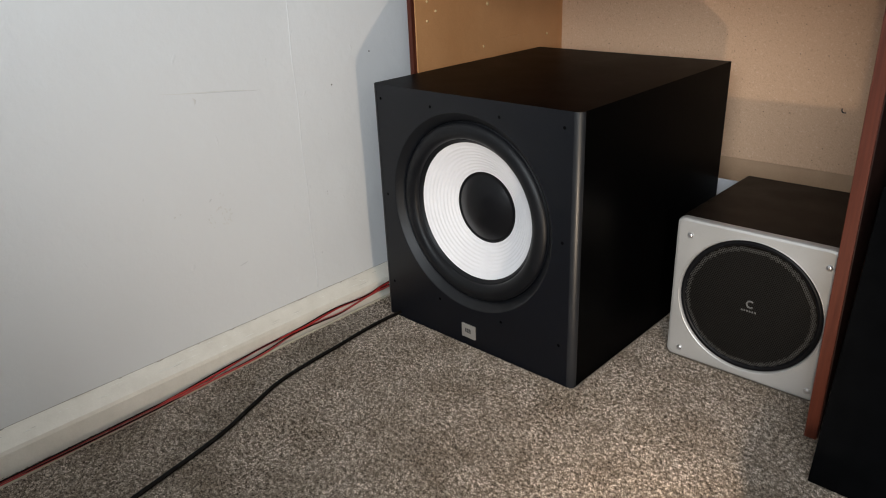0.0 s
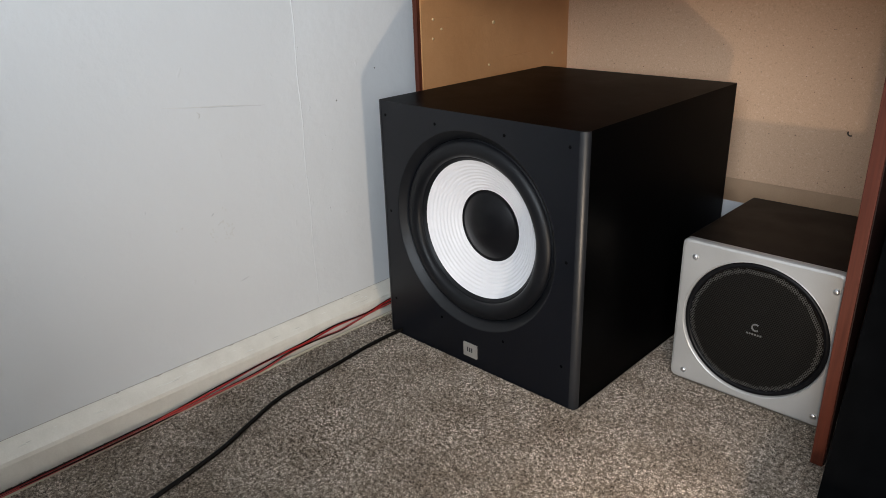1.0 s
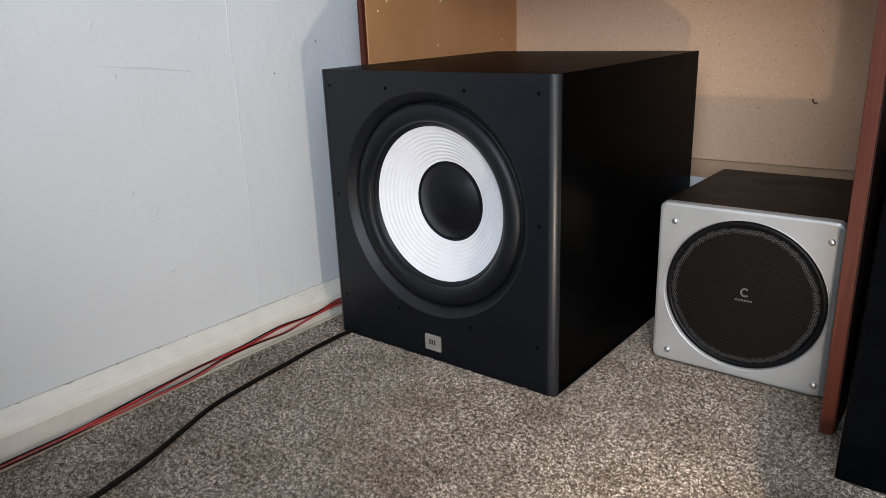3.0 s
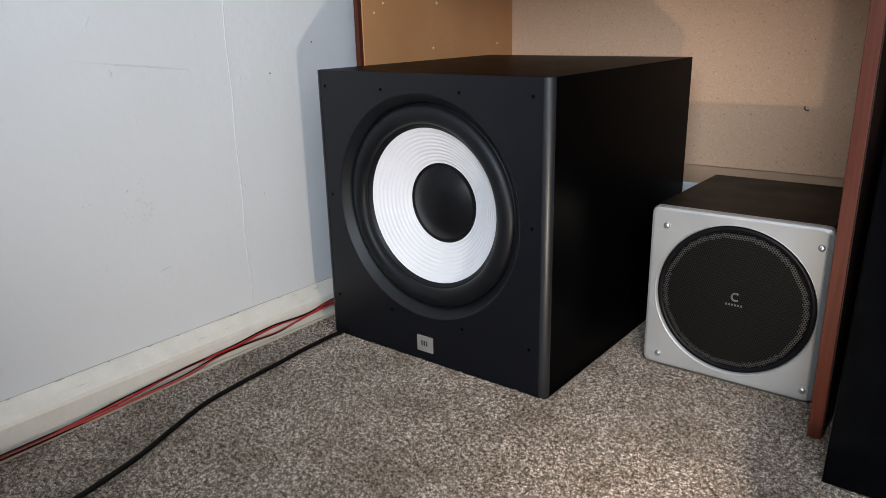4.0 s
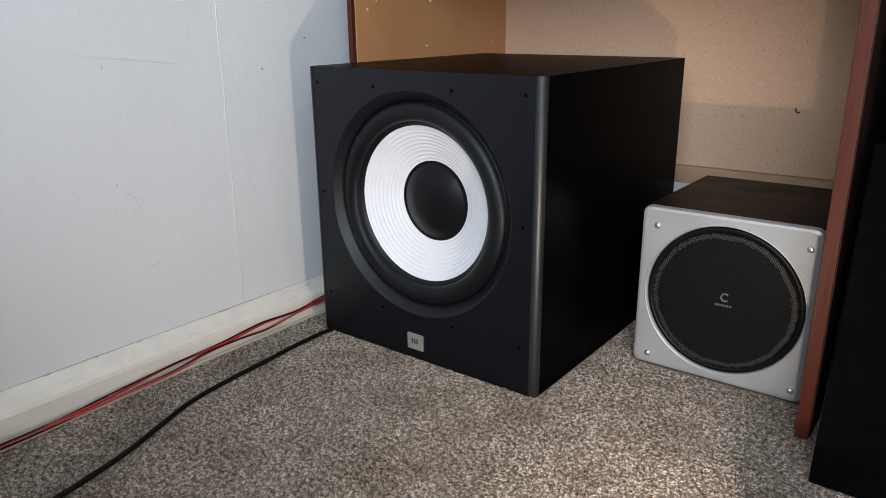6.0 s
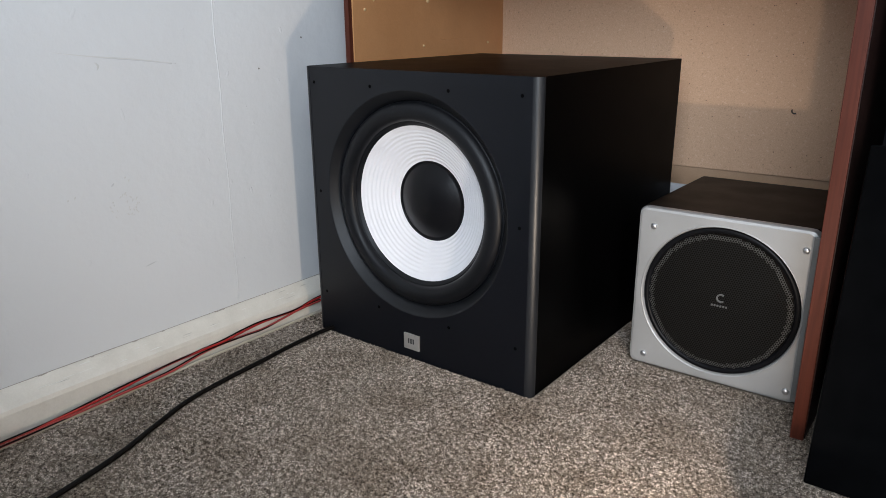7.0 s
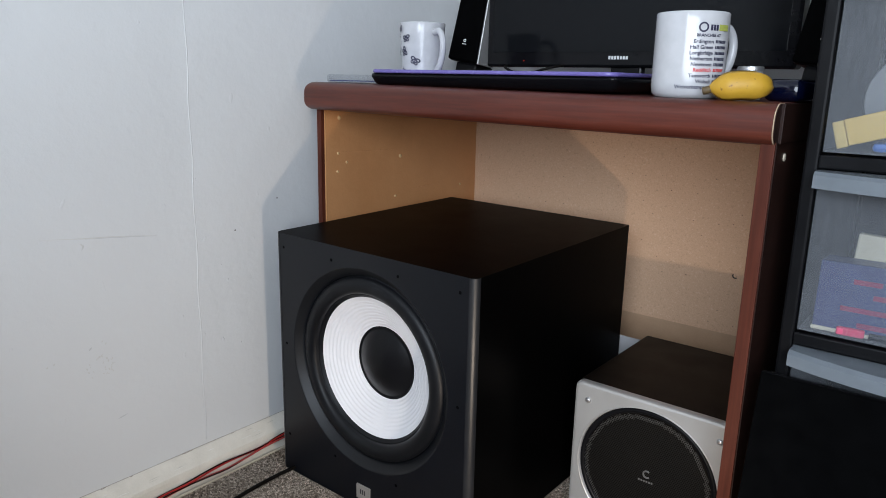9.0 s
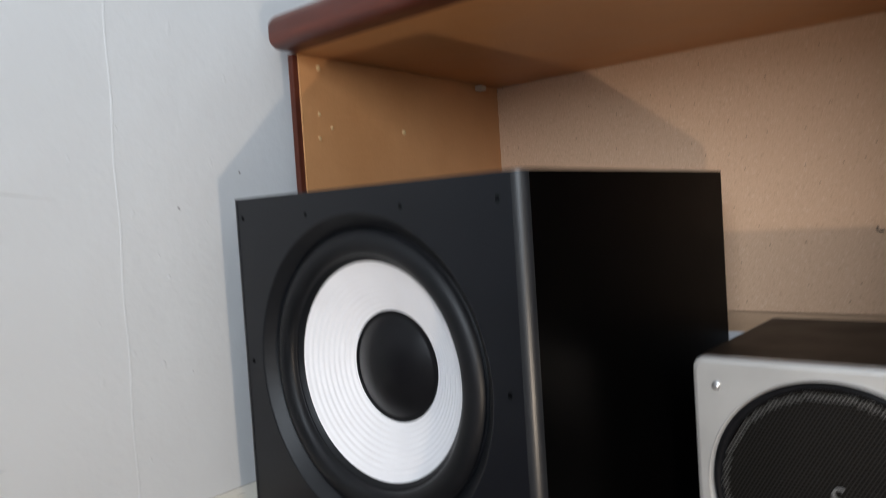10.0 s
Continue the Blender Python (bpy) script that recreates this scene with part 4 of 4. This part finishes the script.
part("printed_mark", wrap(bm, 0.0464), M_OLIVE, mug_b, "olive printed sign")

banana = thing("banana", "ripe yellow banana lying at the desk's front corner", "banana")
bpts = [(0.784, 0.122, DZ + 0.0130), (0.791, 0.124, DZ + 0.0148), (0.802, 0.128, DZ + 0.0163), (0.815, 0.133, DZ + 0.0185), (0.828, 0.141, DZ + 0.0185), (0.838, 0.152, DZ + 0.018), (0.846, 0.168, DZ + 0.016)]


def banana_taper(f):
    if f < 0.42:
        return 0.20 + 0.80 * math.sin(f / 0.42 * math.pi / 2) ** 1.5
    return 1.0 if f < 0.72 else max(0.2, math.cos((f - 0.72) / 0.28 * 1.38))


part("fruit", tube(bpts, 0.0182, 7, 8, taper=banana_taper), M_BANANA, banana, "yellow skin with brown flecks", smooth=True)
part("stalk", tube([(0.7785, 0.1195, DZ + 0.0108), (0.782, 0.120, DZ + 0.0118), (0.788, 0.123, DZ + 0.0138)], 0.0048, 8, 4), M_STALK, banana, "brown stalk", smooth=True)

tin = thing("small_tin", "small round silver tin standing behind the banana", "tin", pose(0.808, 0.206, DZ))
part("body", lathe([(0, 0), (0.0148, 0), (0.0155, 0.001), (0.0155, 0.037), (0, 0.037)], 32, "z"), M_SILVER, tin)
part("lid", lathe([(0.0156, 0.0372), (0.0162, 0.0378), (0.0162, 0.0422), (0.0156, 0.0430), (0.0138, 0.0430), (0.0132, 0.0422), (0, 0.0422)], 32, "z"), M_CHROME, tin, "bright silver lid")

laptop = thing("laptop", "closed laptop with a purple lid and black base", "laptop", pose(0.412, 0.262, DZ, 0, 0, 0))
lw, ld = 0.240, 0.122
bm = box(-lw + 0.0005, lw - 0.0005, -ld + 0.0005, ld, 0.001, 0.0222)
for v in bm.verts:
    if v.co.z < 0.006:
        v.co.x *= 0.972
        v.co.y += 0.012 if v.co.y < 0 else -0.004
bmesh.ops.bevel(bm, geom=bm.edges[:], offset=0.0095, segments=5, profile=0.5, affect="EDGES", clamp_overlap=True)
base = part("base", bm, M_GLOSSBLACK, laptop, "gloss black rounded base", smooth=True)
bm = box(-lw + 0.006, lw - 0.004, -ld, ld, 0.0224, 0.0285)
bmesh.ops.bevel(bm, geom=[e for e in bm.edges if abs(e.verts[0].co.z - e.verts[1].co.z) > 0.004], offset=0.018, segments=6, profile=0.5, affect="EDGES")
bmesh.ops.bevel(bm, geom=[e for e in bm.edges if abs(e.verts[0].co.z - e.verts[1].co.z) < 0.001], offset=0.0022, segments=3, profile=0.5, affect="EDGES")
part("lid", bm, M_PURPLE, laptop, "glossy purple lid", smooth=True).data.set_sharp_from_angle(angle=radians(50))

phone = tagged(part("blue_device", box(-0.024, 0.026, -0.045, 0.045, 0.002, 0.030, 0.011, 4), M_NAVY, smooth=True), "small glossy navy blue device on the desk", "device")
phone.matrix_world = pose(0.856, 0.235, DZ - 0.002, 0, 0, -6)

tv = thing("television", "flat black television standing on the desk", "television", pose(0, 0, 0))
part("bezel", box(0.214, 0.806, 0.450, 0.492, 0.764, 1.135, 0.005), M_GLOSSBLACK, tv, "gloss black bezel")
part("screen", box(0.230, 0.790, 0.448, 0.4502, 0.792, 1.120), M_SCREEN, tv, "dark switched-off screen")
part("foot", box(0.36, 0.67, 0.40, 0.56, DZ, DZ + 0.010, 0.004), M_GLOSSBLACK, tv)
part("neck", box(0.485, 0.545, 0.465, 0.485, DZ + 0.010, 0.77, 0.003), M_GLOSSBLACK, tv)
for k in range(7):
    part("maker_mark", box(0.487 + k * 0.0056, 0.4908 + k * 0.0056, 0.4488, 0.4502, 0.7785, 0.7845), M_WHITEINK, tv)
part("standby_light", move(lathe([(0.0010, 0), (0.0007, -0.0006), (0, -0.0008)], 10), 0.304, 0.4494, 0.776), plain("red_led", (1.0, 0.03, 0.01), 0.3, emit=1.5), tv, "small red standby light")


def satellite(x, y, lean, turn, label):
    ob = thing("satellite_speaker", label, "speaker", pose(x, y, DZ, -6, lean, turn), "small desk speakers")
    bm = box(-0.038, 0.038, 0.006, 0.075, 0.050, 0.255, 0.006)
    for v in bm.verts:
        v.co.x *= 1.0 - 0.18 * (v.co.z - 0.05) / 0.2
    part("body", bm, M_BLACKPLASTIC, ob)
    bm = box(-0.036, 0.036, 0.0, 0.007, 0.052, 0.253, 0.004)
    for v in bm.verts:
        v.co.x *= 1.0 - 0.18 * (v.co.z - 0.05) / 0.2
    part("grille", bm, M_GRILLE, ob, "black cloth front")
    bm = box(0.0375, 0.0412, 0.004, 0.070, 0.050, 0.255, 0.0015)
    for v in bm.verts:
        v.co.x *= 1.0 - 0.18 * (v.co.z - 0.05) / 0.2
    part("silver_edge", bm, M_SILVER, ob, "silver side strip")
    part("emblem", move(lathe([(0.0034, 0), (0.0034, -0.0008), (0.0018, -0.0008), (0.0018, 0)], 16), 0.0, 0, 0.094), M_WHITEINK, ob, "pale printed emblem")
    part("emblem_bar", box(-0.005, 0.005, -0.0008, 0, 0.086, 0.0875), M_WHITEINK, ob)
    part("foot", box(-0.020, 0.034, 0.012, 0.085, 0.0, 0.051, 0.006), M_BLACKPLASTIC, ob, "black foot")
    return ob


satellites = [satellite(0.132, 0.455, 8, 4, "slim black desk speaker with silver edge beside the television"),
              satellite(0.846, 0.362, 7, -4, "slim black desk speaker with silver edge near the drawers")]

packet = tagged(part("clear_packet", box(0.056, 0.154, 0.150, 0.215, DZ, DZ + 0.015, 0.004), M_CLEAR), "clear plastic packet lying at the desk's corner", "packet")
packet_card = tagged(part("blue_card", box(0.058, 0.142, 0.156, 0.205, DZ + 0.003, DZ + 0.005), M_BLUE), "blue card inside the clear packet", "card")
for x0, dx in ((0.262, 0.075), (0.395, -0.085)):
    tagged(part("tv_cable", tube([(x0, 0.455, 0.768), (x0 + dx * 0.2, 0.425, 0.762), (x0 + dx * 0.6, 0.415, 0.752), (x0 + dx, 0.42, 0.745), (x0 + dx * 1.2, 0.44, 0.728), (x0 + dx * 1.3, 0.50, DZ + 0.003)], 0.0024, 8, 6), M_BLACKWIRE, smooth=True),
           "thin black cable looping under the television", "cable")

desk_drop(mug_a, mug_b, banana, tin, laptop, phone, packet, packet_card, *satellites)

# ---- striped toy on the carpet ----
toy = thing("toy_vehicle", "small toy vehicle with black top and red, grey and cream bands", "toy", pose(0.911, -0.216, 0.0, 0, 0, 4))
M_TOYRED = plain("toy_red", (0.75, 0.03, 0.015), 0.3)
for z0, z1, mat, nm in ((0.002, 0.047, M_CREAM, "cream_body"), (0.047, 0.056, M_BLACKPLASTIC, "dark_band"), (0.056, 0.067, M_GREY, "grey_band"), (0.067, 0.083, M_TOYRED, "red_band"), (0.083, 0.087, M_BLACKPLASTIC, "black_top")):
    part(nm, box(0.0, 0.105, 0.0, 0.050, z0, z1, 0.0015), mat, toy)
for i in range(5):
    for j in range(2):
        part("stud", move(lathe([(0.0065, 0), (0.0065, 0.003), (0.0055, 0.004), (0, 0.004)], 12, "z"), 0.012 + 0.020 * i, 0.014 + 0.022 * j, 0.087), M_BLACKPLASTIC, toy)
for i in range(2):
    bm = lathe([(0, 0), (0.014, 0), (0.016, 0.003), (0.016, 0.009), (0.014, 0.012), (0, 0.012)], 24)
    wheel = part("wheel", move(bm, 0.025 + 0.055 * i, -0.012, 0.018), M_BLACKPLASTIC, toy, "black wheel")
    part("hub", move(lathe([(0, -0.001), (0.007, -0.001), (0.008, 0.0)], 16), 0.025 + 0.055 * i, -0.012, 0.018), M_GREY, wheel)

# ---- carpet pile ----
def pile(x0, x1, y0, y1, pitch, holes):
    rng = np.random.default_rng(4)
    gx, gy = np.meshgrid(np.arange(x0, x1, pitch), np.arange(y0, y1, pitch * 0.9))
    p = np.stack([gx.ravel(), gy.ravel()], 1) + rng.uniform(-0.5, 0.5, (gx.size, 2)) * pitch
    for hx0, hx1, hy0, hy1 in holes:
        p = p[~((p[:, 0] > hx0) & (p[:, 0] < hx1) & (p[:, 1] > hy0) & (p[:, 1] < hy1))]
    n = len(p)
    turn, tilt = rng.uniform(0, 2 * np.pi, n), rng.uniform(0.05, 0.75, n)
    half, r = rng.uniform(0.0013, 0.0024, n), rng.uniform(0.00085, 0.00125, n)
    z = rng.uniform(-0.0022, 0.0006, n)
    d = np.stack([np.cos(turn) * np.cos(tilt), np.sin(turn) * np.cos(tilt), np.sin(tilt)], 1)
    side = np.stack([-np.sin(turn), np.cos(turn), np.zeros(n)], 1)
    up = np.cross(d, side)
    mid = np.concatenate([p, z[:, None]], 1)
    # a short curled yarn end: two tips and a ring of four points bowed sideways
    bow = side * (rng.uniform(-0.7, 0.7, n) * r)[:, None]
    verts = np.zeros((n, 6, 3))
    verts[:, 0] = mid - d * half[:, None] - bow
    verts[:, 5] = mid + d * half[:, None] - bow
    for k, (cs, cu) in enumerate(((1, 0), (0, 1), (-1, 0), (0, -1))):
        verts[:, 1 + k] = mid + (side * cs + up * cu) * r[:, None] + bow
    base = np.array([(0, 2, 1), (0, 3, 2), (0, 4, 3), (0, 1, 4), (5, 1, 2), (5, 2, 3), (5, 3, 4), (5, 4, 1)])
    faces = (base[None] + 6 * np.arange(n)[:, None, None]).reshape(-1, 3)
    me = bpy.data.meshes.new("carpet_pile")
    me.vertices.add(n * 6)
    me.vertices.foreach_set("co", verts.ravel())
    me.loops.add(len(faces) * 3)
    me.loops.foreach_set("vertex_index", faces.ravel().astype(np.int32))
    me.polygons.add(len(faces))
    me.polygons.foreach_set("loop_start", np.arange(0, len(faces) * 3, 3, dtype=np.int32))
    me.polygons.foreach_set("use_smooth", np.ones(len(faces), dtype=bool))
    me.update()
    me.validate()
    me.materials.append(M_CARPET)
    ob = new("carpet_pile", me)
    ob.parent = floor
    return tagged(ob, "grey and brown flecked twist pile", kind="stuff")


pile(0.027, 1.02, -0.80, 0.50, 0.0022, ((SX0 - 0.003, SX1 + 0.005, -0.005, 0.52), (LX0 + 0.003, LX1 - 0.003, LY + 0.003, 0.52)))
